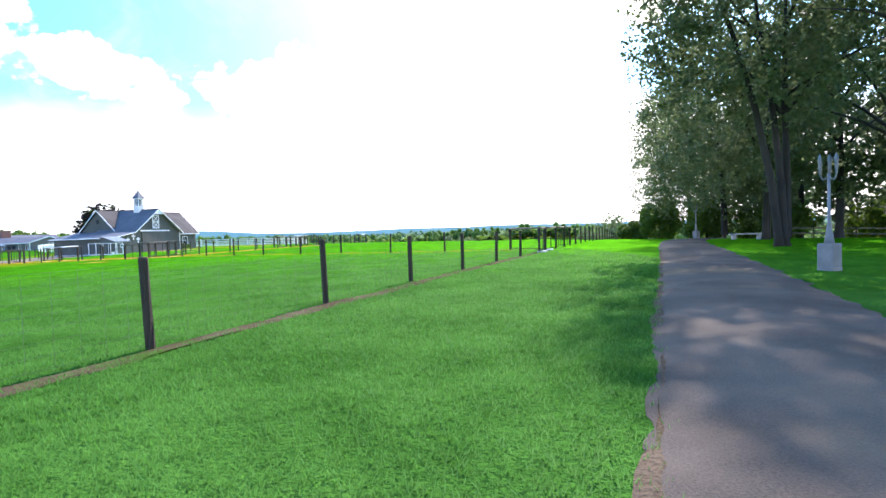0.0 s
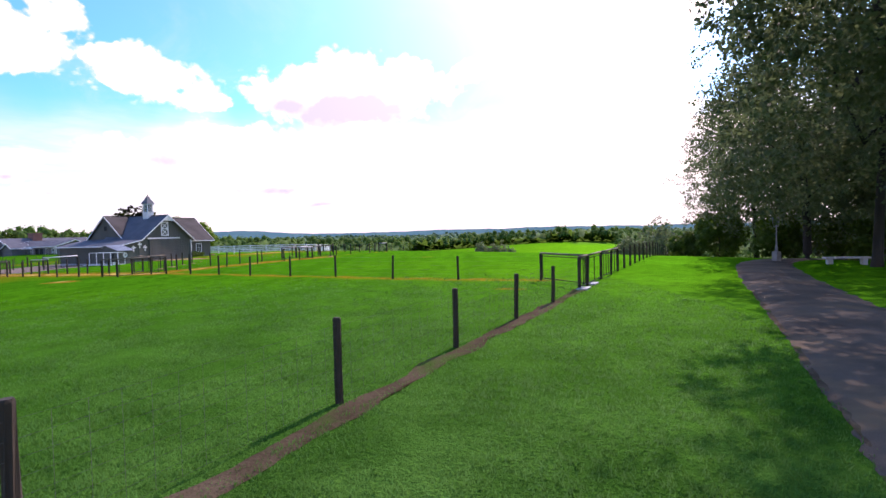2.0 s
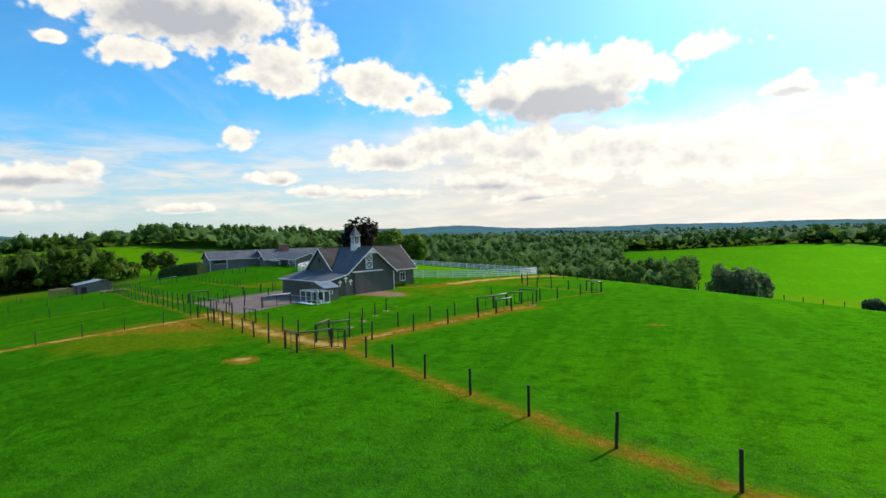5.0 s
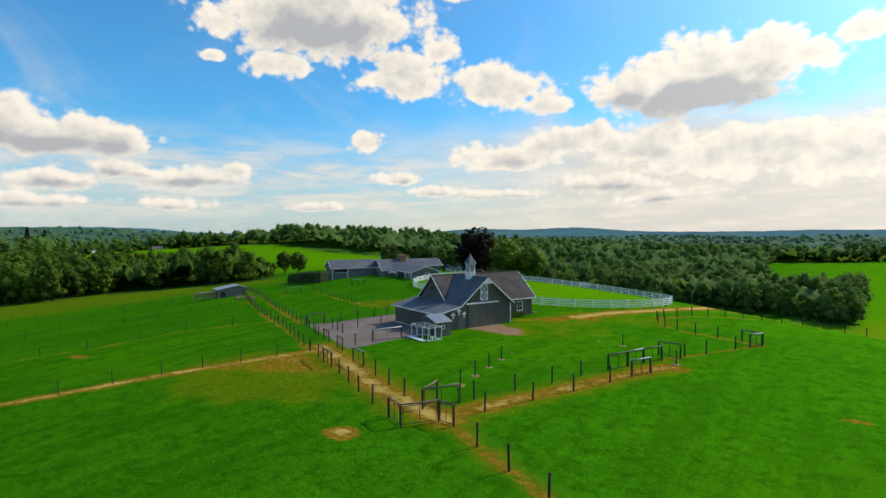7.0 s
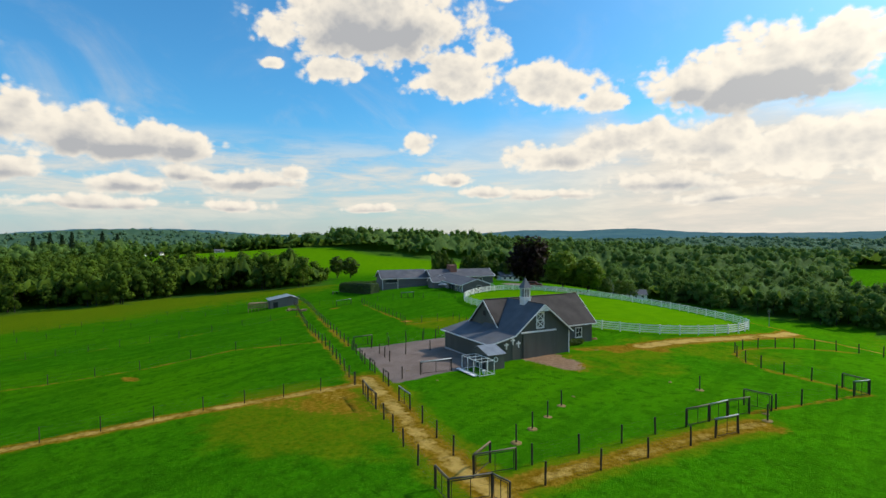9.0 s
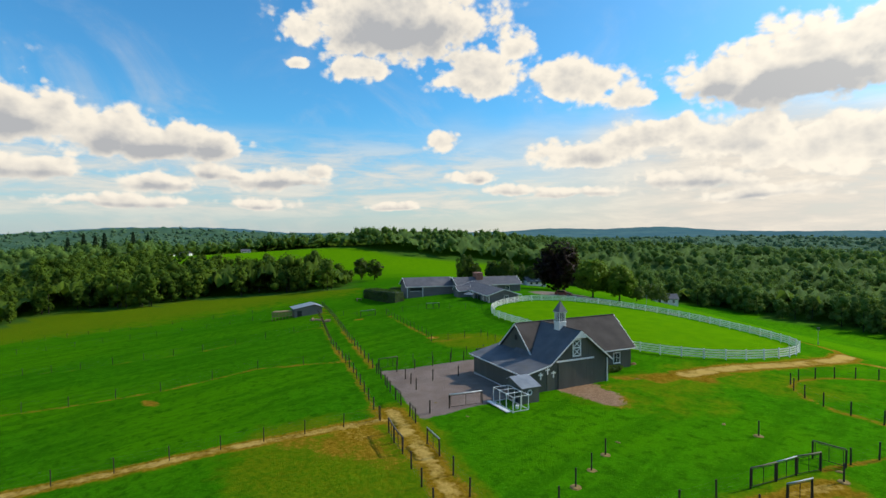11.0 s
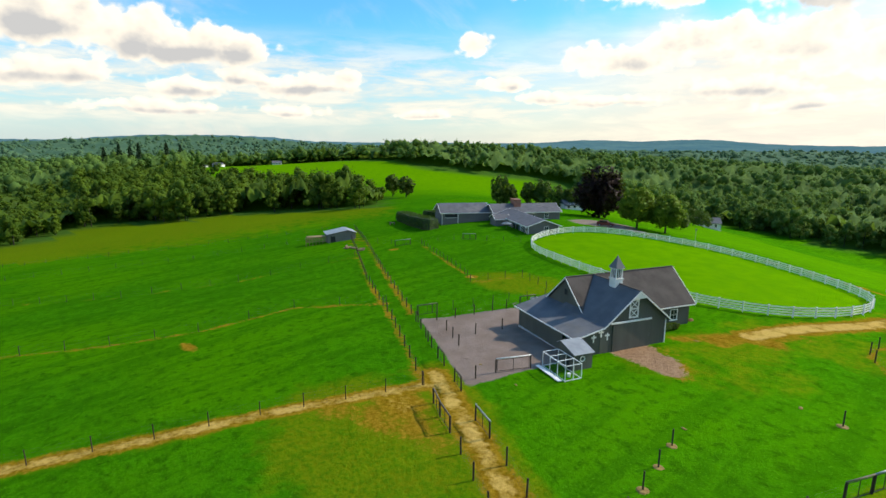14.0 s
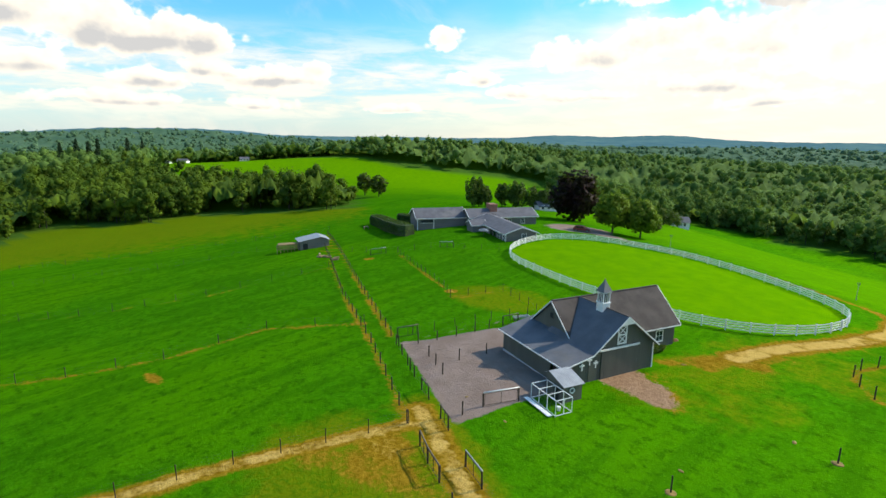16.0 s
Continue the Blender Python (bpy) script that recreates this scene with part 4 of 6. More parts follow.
POST_MESH, SLIM_MESH = mesh_of("post", make_post(), M["post"]), mesh_of("slim_post", make_post(1.3, 0.042), M["post"])


def set_post(parent, x, y, mesh=None, tall=1.0):
    o = new("post", mesh or POST_MESH)
    o.parent = parent
    o.matrix_basis = pose(x, y, gz(x, y), rng.uniform(-1.6, 1.6), rng.uniform(-1.6, 1.6), rng.uniform(0, 360)) @ Matrix.Diagonal((1, 1, tall * rng.uniform(0.95, 1.03), 1))
    return o


def wire_mesh(parent, pts, top=1.2, rows=7, stays=0.0, r=0.002):
    """Strands of fence wire from post to post, with upright stays near the drive."""
    vs, fs = [], []

    def strand(a, b):
        a, b = Vector(a), Vector(b)
        q = (b - a).to_track_quat("Z", "Y")
        k = len(vs)
        for p in (a, b):
            vs.extend(p + q @ Vector((r * math.cos(t), r * math.sin(t), 0)) for t in (0, 2.1, 4.2))
        fs.extend([(k, k + 1, k + 4, k + 3), (k + 1, k + 2, k + 5, k + 4), (k + 2, k, k + 3, k + 5)])

    for (ax, ay), (bx, by) in zip(pts, pts[1:]):
        za, zb = gz(ax, ay), gz(bx, by)
        for k in range(rows):
            h = 0.08 + (top - 0.08) * k / (rows - 1)
            strand((ax, ay, za + h), (bx, by, zb + h))
        if stays:
            n = int(math.hypot(bx - ax, by - ay) / stays)
            for s in range(1, n):
                t = s / n
                x, y, z = ax + (bx - ax) * t, ay + (by - ay) * t, za + (zb - za) * t
                strand((x, y, z + 0.08), (x, y, z + top))
    part("wire_mesh", (vs, fs), M["wire"], parent)


def fence(label, line, step=4.0, mesh=None, wires=6, stays=0.0, tall=1.0, smooth=False, group="pasture fences"):
    top = thing("fence", label, "fence", group=group)
    if smooth:
        pts = smooth_line(line, step)
    else:
        pts = []
        for a, b in zip(line, line[1:]):
            n = max(1, round(math.dist(a, b) / step))
            pts += [(a[0] + (b[0] - a[0]) * k / n, a[1] + (b[1] - a[1]) * k / n) for k in range(n)]
        pts.append(line[-1])
    for x, y in pts:
        set_post(top, x, y, mesh, tall)
    if wires:
        wire_mesh(top, [tuple(p) for p in pts], rows=wires, stays=stays)
    return top


def top_rail(parent, a, b, h=1.33, r=0.05, mat="rail", name="rail"):
    bm = bmesh.new()
    pa, pb = Vector((*a, gz(*a) + h)), Vector((*b, gz(*b) + h))
    tube(bm, [pa, (pa + pb) / 2 + Vector((0, 0, -0.015)), pb], [r, r * 0.96, r * 0.9], 7)
    return part(name, bm, M[mat], parent, smooth=True)


def gate(label, a, b, frame_mat="rail", brace=1, h=1.22, group="pasture gates"):
    """A framed wire gate between two posts with a rail across the top."""
    top = thing("gate", label, "gate", group=group)
    set_post(top, *a)
    set_post(top, *b)
    top_rail(top, a, b, 1.36, 0.055, frame_mat)
    va, vb = Vector((*a, gz(*a))), Vector((*b, gz(*b)))
    d = (vb - va).normalized()
    p, q = va + d * 0.15, vb - d * 0.15
    up = Vector((0, 0, 1))
    bm = bmesh.new()
    for h0 in (0.12, h):
        tube(bm, [p + up * h0, q + up * h0], [0.022, 0.022], 6)
    for k in range(2 + brace):
        s = p.lerp(q, k / (1 + brace))
        tube(bm, [s + up * 0.12, s + up * h], [0.022, 0.022], 6)
    part("gate_frame", bm, M["post"], top)
    wire_mesh(top, [(p.x, p.y), (q.x, q.y)], top=h, rows=6)
    return top


fence("dark wooden post and wire fence beside the drive", [(-9.9, -1.4), (-8.0, 2.3), (-6.2, 5.9), (-4.35, 9.45), (-2.5, 13.1), (-0.68, 16.9), (1.18, 20.46), (2.99, 23.9), (4.69, 27.0), (6.56, 30.67)], 6.0, wires=8, stays=0.3)
fence("dark wooden post and wire fence along the crest", [(11.0, 39.2), (30.0, 76.5)], 2.6, wires=5)
fence("dark post and wire fence across the pasture over bare soil", CROSS_FENCE, 4.05, wires=6)
fence("dark post and wire fence along the dirt lane", LANE_WEST[:3], 3.3)
fence("dark post and wire fence along the grassy lane", LANE_WEST[3:], 3.4)
fence("dark post and wire fence along the lane beside the lawn", LANE_EAST[:3], 3.4)
fence("dark post and wire fence between lane and gravel yard", LANE_EAST[4:], 3.4)
fence("dark post and wire fence along the dirt ride", RIDE_NEAR[1:4], 4.0)
fence("dark post and wire fence between ride and barn lawn", RIDE_FAR[1:4], 3.7)
fence("dark post and wire fence beyond the ride gates", RIDE_FAR[4:], 3.6)
fence("curved dark post fence round a green paddock", RING[1:], 2.6, smooth=True, wires=5)
fence("thin grey post and wire fence over a dirt strip", FIELD_A, 3.5, SLIM_MESH, wires=5)
for far_line in (FIELD_B, FIELD_C, FIELD_D):
    fence("thin distant post and wire pasture fence", far_line, 5.5, SLIM_MESH, wires=4)
fence("thin distant post and wire pasture fence", [(-140.0, 111.0), (-150.0, 72.0), (-170.0, 36.0)], 6.0, SLIM_MESH, wires=4)
fence("thin post fence between two grassy paddocks", [(-100.8, 105.6), (-73.8, 92.3), (-69.3, 89.1)], 2.6, SLIM_MESH, wires=4)
fence("thin post fence round a worn paddock corner", [(-69.3, 89.1), (-64.6, 96.2), (-57.5, 93.0), (-54.8, 91.0)], 3.0, SLIM_MESH, wires=4)
fence("thin post and wire fence at the top of the paddocks", [(-118.0, 102.0), (-104.5, 104.0), (-97.5, 112.5), (-83.0, 118.5)], 4.0, SLIM_MESH, wires=4)
fence("dark post fence along the gravel yard's far side", [(-60.4, 70.9), (-58.1, 75.0), (-56.4, 80.0), (-55.0, 83.8)], 2.6)
fence("dark post fence along the gravel yard's front", [(-43.1, 61.3), (-43.9, 63.9), (-43.5, 66.2)], 2.6)
fence("dark post and wire fence inside the gravel yard", [(-58.1, 69.4), (-55.4, 71.0), (-52.0, 72.3), (-50.9, 75.6)], 3.0)
fence("dark post and wire fence inside the gravel yard", [(-54.3, 67.2), (-53.1, 69.8), (-50.9, 68.6)], 2.6)
gate("framed wire gate with a pale top rail by the yard", (-43.5, 66.2), (-41.8, 69.2), "white")
gate("dark framed wire gate of the dirt lane", (-38.9, 56.0), (-41.1, 57.0))
gate("dark framed wire gate of the dirt lane", (-41.1, 57.0), (-43.2, 58.2))
gate("silvered rail gate of the dirt lane", (-36.3, 57.5), (-38.8, 58.6), "tin")
gate("dark framed wire gate into the gravel yard", (-43.1, 61.3), (-44.9, 62.2))
gate("dark framed wire gate into the gravel yard", (-48.1, 63.9), (-50.0, 64.8))
gate("dark railed gate at the lane crossing", (-25.4, 48.7), (-23.7, 47.9))
gate("dark railed gate at the lane crossing", (-23.7, 47.9), (-22.3, 49.9))
gate("dark railed gate at the lane crossing", (-22.3, 49.9), (-21.0, 49.7))
gate("pale railed gate leaf standing open by the lane", (-24.6, 51.2), (-25.0, 53.4), "log", brace=0)
gate("dark railed gate into the barn lawn", (-24.6, 51.2), (-23.2, 53.6))
gate("dark railed gate of the dirt ride", (-17.5, 67.6), (-16.5, 69.8))
gate("silvered railed gate of the dirt ride", (-16.5, 69.8), (-15.7, 71.8), "tin")
gate("dark railed gate of the dirt ride", (-15.7, 71.8), (-14.6, 73.8))
gate("silvered railed gate of the dirt ride", (-15.3, 66.7), (-14.3, 68.7), "tin")
gate("dark railed cross gate of the dirt ride", (-15.4, 75.9), (-13.4, 75.6))
gate("silvered railed corner gate of the pasture", (-8.7, 84.8), (-7.7, 86.4), "tin")
gate("dark railed corner gate of the pasture", (-7.7, 86.4), (-9.7, 87.6))
gate("long dark rail gate between cross fence and drive", (5.8, 35.2), (7.2, 31.8), brace=0)
gate("silvered rail gate beside the drive", (6.56, 30.67), (7.2, 31.8), "rail")
gate("silvered rail gate beside the drive", (7.2, 31.8), (8.7, 34.8), "rail")
gate("dark rail gate beside the drive", (8.7, 34.8), (10.0, 37.3), "rail", brace=3)
gate("dark rail gate beside the drive", (10.0, 37.3), (11.0, 39.2), "rail")
gate("small dark rail gate at the paddock's top", (-105.7, 101.9), (-103.6, 104.6), "tin")
gate("small dark rail gate at the paddock's top", (-96.0, 113.8), (-93.2, 115.2), "tin")
gate("dark rail gate at the yard's far corner", (-62.6, 72.6), (-61.4, 74.9))
gate("tall dark rail gate between yard and barn", (-55.0, 83.8), (-54.2, 86.0), h=1.3)
fence("thin post fence along the path beyond the yard", [(-62.0, 74.6), (-60.8, 77.2), (-58.3, 82.2), (-57.4, 84.4), (-55.1, 89.4)], 2.6, SLIM_MESH, wires=4)
trough = thing("trough", "long pale trough on legs beside the barn's back corner", "trough", pose(-54.7, 87.4, gz(-54.7, 87.4), 0, 0, 62) @ Matrix.Diagonal((0.8, 0.9, 0.75, 1)))
part("basin", boxes((-1.4, 1.4, -0.3, 0.3, 0.42, 0.5), (-1.4, 1.4, -0.3, -0.25, 0.501, 0.72), (-1.4, 1.4, 0.25, 0.3, 0.501, 0.72), (-1.4, -1.35, -0.249, 0.249, 0.501, 0.72), (1.35, 1.4, -0.249, 0.249, 0.501, 0.72)), M["concrete"], trough)
for leg_x in (-1.2, 1.2):
    part("leg", boxes((leg_x - 0.05, leg_x + 0.05, -0.25, 0.25, -0.1, 0.42)), M["rail"], trough)


def oval_fence():
    """White four-board fence round the riding oval."""
    top = thing("board_fence", "white four-board paddock fence in an oval", "fence")
    pts = [tuple(p) for p in smooth_line(OVAL, 2.75, closed=True)]
    bm = bmesh.new()
    box(bm, -0.075, 0.075, -0.075, 0.075, -0.2, 1.38, bevel=0.012)
    box(bm, -0.095, 0.095, -0.095, 0.095, 1.385, 1.42, bevel=0.01)
    post = mesh_of("post", bm, M["white"])
    for k, (x, y) in enumerate(pts[:-1]):
        nx, ny = pts[k + 1]
        o = new("post", post)
        o.parent, o.matrix_basis = top, pose(x, y, gz(x, y), 0, 0, math.degrees(math.atan2(ny - y, nx - x)))
        for h in (0.28, 0.6, 0.92, 1.24):
            b = bmesh.new()
            beam(b, (x, y, gz(x, y) + h), (nx, ny, gz(nx, ny) + h), 0.035, 0.15)
            part("rail", b, M["white"], top)
    return top


oval_fence()

# ---- barn ----
BARN = Matrix.Translation((-36.2, 84.8, 0.0)) @ Matrix(((0.347, -0.938, 0, 0), (0.938, 0.347, 0, 0), (0, 0, 1, 0), (0, 0, 0, 1)))
# barn axes: x along the front to the south-east corner at 0, y into the depth, z up


def window(parent, m, wide, high, bars=(2, 2), sill=True, rim=0.09):
    """A white-framed window with glazing bars; m sets its lower left corner, x along the wall and -y outwards."""
    win = part("window", boxes((0, wide, 0.02, 0.05, 0, high)), M["glass"], parent)
    win.matrix_basis = m
    part("frame", boxes((-rim, 0, -0.03, 0.04, -rim, high + rim), (wide, wide + rim, -0.03, 0.04, -rim, high + rim), (0, wide, -0.03, 0.04, high, high + rim), (0, wide, -0.03, 0.04, -rim, 0)), M["white"], win)
    bm = bmesh.new()
    for k in range(1, bars[0]):
        box(bm, wide * k / bars[0] - 0.02, wide * k / bars[0] + 0.02, -0.012, 0.02, 0, high)
    for k in range(1, bars[1]):
        box(bm, 0, wide, -0.016, 0.02, high * k / bars[1] - 0.02, high * k / bars[1] + 0.02)
    if bars[0] > 1 or bars[1] > 1:
        part("glazing_bar", bm, M["white"], win)
    if sill:
        part("sill", boxes((-rim - 0.04, wide + rim + 0.04, -0.07, 0.02, -rim - 0.05, -rim)), M["white"], win)
    return win


def battens(parent, x0, x1, z0, top_of, y, step=0.3):
    """Narrow upright cover strips, each a board of its own; top_of gives the wall's height along it."""
    n = int((x1 - x0) / step)
    for k in range(1, n):
        x = x0 + (x1 - x0) * k / n
        part("batten", boxes((x - 0.022, x + 0.022, y - 0.022, y, z0, top_of(x) - 0.02)), M["siding"], parent)


def poly_wall(bm, pts, thick, axis):
    """An upright wall from its outline in its own plane."""
    down = (0, thick, 0) if axis == "y" else (thick, 0, 0)
    slab(bm, pts, 1.0, down)
    return bm


def shingle_roof(name, corners, parent, mat, label="", butt=0.016):
    """A roof plane with thickness and courses of shingles, each course a step proud of the one above; corners: eave a, eave b, ridge b, ridge a."""
    a, b, c, d = (Vector(p) for p in corners)
    bm = bmesh.new()
    nrm = (b - a).cross(d - a).normalized()
    if nrm.z < 0:
        nrm = -nrm
    rows = max(3, int((d - a).length / 0.28))
    left, right = [a - nrm * 0.12], [b - nrm * 0.12]
    for k in range(rows):
        for t, up in ((k / rows, butt), ((k + 1) / rows, 0.003)):
            left.append(a.lerp(d, t) + nrm * up)
            right.append(b.lerp(c, t) + nrm * up)
    left.append(d - nrm * 0.12)
    right.append(c - nrm * 0.12)
    lv, rv = [bm.verts.new(p) for p in left], [bm.verts.new(p) for p in right]
    n = len(lv)
    for k in range(n):
        bm.faces.new((lv[k], rv[k], rv[(k + 1) % n], lv[(k + 1) % n]))
    bm.faces.new(lv[::-1])
    bm.faces.new(rv)
    return part(name, bm, mat, parent, label)


def trim_board(parent, a, b, wide=0.05, high=0.2, mat="white"):
    bm = bmesh.new()
    beam(bm, a, b, wide, high)
    return part("trim", bm, M[mat], parent)


def build_barn():
    barn = thing("barn", "grey-green board barn with shingled gables and white cupola", "barn", BARN)
    R, E, RY = 6.30, 3.0, 7.0  # ridge height, eave height, depth of the cross ridge
    base = -0.5
    slope = (R - E) / 4.15
    front = lambda x: R - 0.12 - slope * abs(x + 4.1) if x > -8.3 else 2.87 - (-8.3 - x) * 0.20
    bm = bmesh.new()
    poly_wall(bm, [(0, 0, base), (0, 0, front(0)), (-4.1, 0, R - 0.12), (-8.3, 0, front(-8.3)), (-11.5, 0, front(-11.5)), (-11.5, 0, base)], 0.18, "y")
    wall = part("front_wall", bm, M["siding"], barn)
    battens(wall, -11.5, 0, base, front, 0.0)
    bm = boxes((-0.18, 0, 0.18, 3.5, base, E - 0.1))
    part("side_wall", bm, M["siding"], barn)
    bm = boxes((0, 7.2, 3.5, 3.68, base, E - 0.1))
    wall = part("wing_wall", bm, M["siding"], barn)
    battens(wall, 0.0, 7.2, base, lambda x: E - 0.1, 3.5)
    gab = lambda y: R - 0.12 - (R - E) / 3.6 * abs(y - RY)
    bm = bmesh.new()
    poly_wall(bm, [(7.2, 3.5, base), (7.2, 10.5, base), (7.2, 10.5, gab(10.5)), (7.2, RY, R - 0.12), (7.2, 3.5, gab(3.5))], -0.18, "x")
    part("wing_gable_wall", bm, M["siding"], barn)
    part("back_wall", boxes((-11.5, 7.2, 10.5, 10.68, base, 2.3)), M["siding"], barn)
    bm = bmesh.new()
    poly_wall(bm, [(-7.72, 3.6, 2.2), (-7.72, 3.6, 3.0), (-7.72, RY, R - 0.12), (-7.72, 10.4, 3.0), (-7.72, 10.4, 2.2)], 0.18, "x")
    part("west_gable_wall", bm, M["siding"], barn)
    part("vent", boxes((-7.80, -7.765, 6.75, 7.25, 4.3, 4.9), bevel=0.01), M["dark"], barn, "dark louvred gable vent")
    # long low wall of the lean-to, with a door opening near the front
    bm = boxes((-11.5, -11.32, 0.18, 0.9, base, 2.16), (-11.5, -11.32, 2.1, 10.5, base, 2.16), (-11.5, -11.32, 0.9, 2.1, 1.95, 2.16))
    wall = part("lean_to_wall", bm, M["siding"], barn)
    for k in range(1, 28):
        y = 2.1 + 8.4 * k / 28
        part("batten", boxes((-11.522, -11.5, y - 0.02, y + 0.02, 0.03, 2.14)), M["siding"], wall)
    part("doorway", boxes((-11.2, -11.15, 0.9, 2.1, base, 1.95)), M["dark"], barn)
    part("plinth", boxes((-11.56, -11.5, 2.1, 10.6, base, 0.02)), M["concrete"], barn, "pale concrete footing")
    # roofs: front wing (two sides), cross wing (front and back), lean-to
    o = 0.42
    eave = R - slope * 4.45
    shingle_roof("roof", [(0.35, -o, eave), (0.35, RY, eave), (-4.1, RY, R), (-4.1, -o, R)], barn, M["shingle"])
    shingle_roof("roof", [(-8.3, -o, R - slope * 4.2), (-8.3, RY, R - slope * 4.2), (-4.1, RY, R), (-4.1, -o, R)], barn, M["shingle"], "blue-grey shingled roof")
    k = (R - E) / 3.6
    e2 = R - k * 3.95
    shingle_roof("roof", [(-3.9, 3.05, e2), (7.6, 3.05, e2), (7.6, RY, R - 0.01), (-3.9, RY, R - 0.01)], barn, M["shingle_warm"], "brownish faded shingled roof")
    shingle_roof("roof", [(-7.95, 3.05, e2), (-4.3, 3.05, e2), (-4.3, RY, R - 0.01), (-7.95, RY, R - 0.01)], barn, M["shingle_warm"], "brownish faded shingled roof")
    shingle_roof("roof", [(-7.95, 10.95, e2), (7.6, 10.95, e2), (7.6, RY, R - 0.01), (-7.95, RY, R - 0.01)], barn, M["shingle_warm"])
    low, high = 2.22, R - slope * 4.2 + 0.02
    shingle_roof("lean_to_roof", [(-11.85, -o, low), (-11.85, 11.2, low), (-7.1, 11.2, high + 0.26), (-8.28, -o, high)], barn, M["shingle"], butt=0.006)
    # ridge caps and white edges
    for a, b in (((-4.1, -o, R + 0.03), (-4.1, RY, R + 0.03)), ((-7.95, RY, R + 0.02), (7.6, RY, R + 0.02))):
        trim_board(barn, a, b, 0.22, 0.05, "shingle_warm")
    for a, b in (((0.40, -o - 0.03, eave - 0.06), (-4.1, -o - 0.03, R - 0.04)), ((-8.3, -o - 0.03, R - slope * 4.2 - 0.06), (-4.1, -o - 0.03, R - 0.04)), ((-11.85, -o - 0.03, low - 0.06), (-8.3, -o - 0.03, R - slope * 4.2 - 0.06)),
                 ((0.0, 3.02, e2 - 0.08), (7.6, 3.02, e2 - 0.08)), ((-11.88, -o, low - 0.06), (-11.88, 11.2, low - 0.06)), ((-8.0, 3.05, e2 - 0.06), (-8.0, RY, R - 0.06)), ((-8.0, 10.95, e2 - 0.06), (-8.0, RY, R - 0.06)),
                 ((7.63, 3.05, e2 - 0.06), (7.63, RY, R - 0.06)), ((7.63, 10.95, e2 - 0.06), (7.63, RY, R - 0.06))):
        trim_board(barn, a, b, 0.05, 0.13)
    trim_board(barn, (-0.02, -0.03, base), (-0.02, -0.03, 2.85), 0.1, 0.1)
    bm = bmesh.new()
    slab(bm, [(-4.1 - 0.85, -o - 0.01, R - 0.80), (-4.1 + 0.85, -o - 0.01, R - 0.80), (-4.1, -o - 0.01, R - 0.14)], 1.0, (0, 0.08, 0))
    part("gable_panel", bm, M["white"], barn, "white boarded gable peak")
    # sliding door with its track
    part("door_track", boxes((-7.25, -2.05, -0.16, -0.03, 3.02, 3.2), bevel=0.01), M["white"], barn, "white painted door track")
    bm = boxes((-7.0, -2.1, -0.10, -0.026, 0.05, 3.0))
    door = part("sliding_door", bm, M["siding"], barn, "grey-green boarded sliding door")
    for k in range(24):
        x = -6.95 + 4.85 * k / 24
        part("board", boxes((x, x + 0.17, -0.118, -0.10, 0.07, 2.98)), M["siding"], door)
    part("handle", boxes((-2.35, -2.28, -0.16, -0.118, 1.2, 1.5)), M["wire"], door)
    # hay door: white frame and crossed braces
    hay = part("hay_door", boxes((-4.98, -3.92, -0.045, -0.024, 3.5, 5.3)), M["siding"], barn)
    bm = boxes((-5.05, -4.9, -0.09, -0.046, 3.42, 5.38), (-4.0, -3.85, -0.09, -0.046, 3.42, 5.38), (-4.9, -4.0, -0.09, -0.046, 5.23, 5.38), (-4.9, -4.0, -0.09, -0.046, 3.42, 3.57), (-4.9, -4.0, -0.09, -0.046, 4.33, 4.47))
    part("frame", bm, M["white"], hay, "white board frame")
    bm = bmesh.new()
    for z0, z1 in ((3.57, 4.33), (4.47, 5.23)):
        beam(bm, (-4.9, -0.066, z0), (-4.0, -0.066, z1), 0.03, 0.1)
        beam(bm, (-4.9, -0.07, z1), (-4.0, -0.07, z0), 0.03, 0.1)
    part("brace", bm, M["white"], hay, "white crossed braces")
    # small service door, left of the sliding one
    part("service_door", boxes((-8.5, -7.45, -0.05, -0.024, 0.02, 2.0)), M["siding"], barn)
    part("step", boxes((-8.7, -7.3, -0.5, 0.0, base, 0.02)), M["concrete"], barn)
    for x, z in ((-9.3, 1.82), (-8.4, 2.26), (-7.62, 1.85)):
        c = part("wall_cross", boxes((x - 0.08, x + 0.08, -0.07, -0.024, z - 0.42, z + 0.36), (x - 0.3, x - 0.081, -0.066, -0.024, z + 0.02, z + 0.2), (x + 0.081, x + 0.3, -0.066, -0.024, z + 0.02, z + 0.2), bevel=0.01), M["white"], barn, "white wooden cross")
    window(barn, pose(4.35, 3.475, 0.95), 0.95, 1.15, (2, 2))
    part("vent_frame", boxes((-7.76, -7.72, 6.68, 7.32, 4.23, 4.97)), M["siding"], barn)
    # cupola
    cx, cy, zb = -4.2, 3.2, 5.2
    cup = part("cupola", boxes((cx - 0.48, cx + 0.48, cy - 0.48, cy + 0.48, zb, 6.75), (cx - 0.54, cx + 0.54, cy - 0.54, cy + 0.54, 6.75, 6.85)), M["white"], barn, "white louvred cupola with a pointed roof")
    part("cornice", boxes((cx - 0.53, cx + 0.53, cy - 0.53, cy + 0.53, 7.86, 7.98)), M["white"], cup)
    for px in (-0.39, 0.39):
        for py in (-0.39, 0.39):
            part("corner_post", boxes((cx + px - 0.055, cx + px + 0.055, cy + py - 0.055, cy + py + 0.055, 6.85, 7.86)), M["white"], cup)
    for k in range(4):
        o2 = part("opening_mullion", boxes((-0.022, 0.022, -0.45, -0.38, 6.85, 7.86)), M["white"], cup)
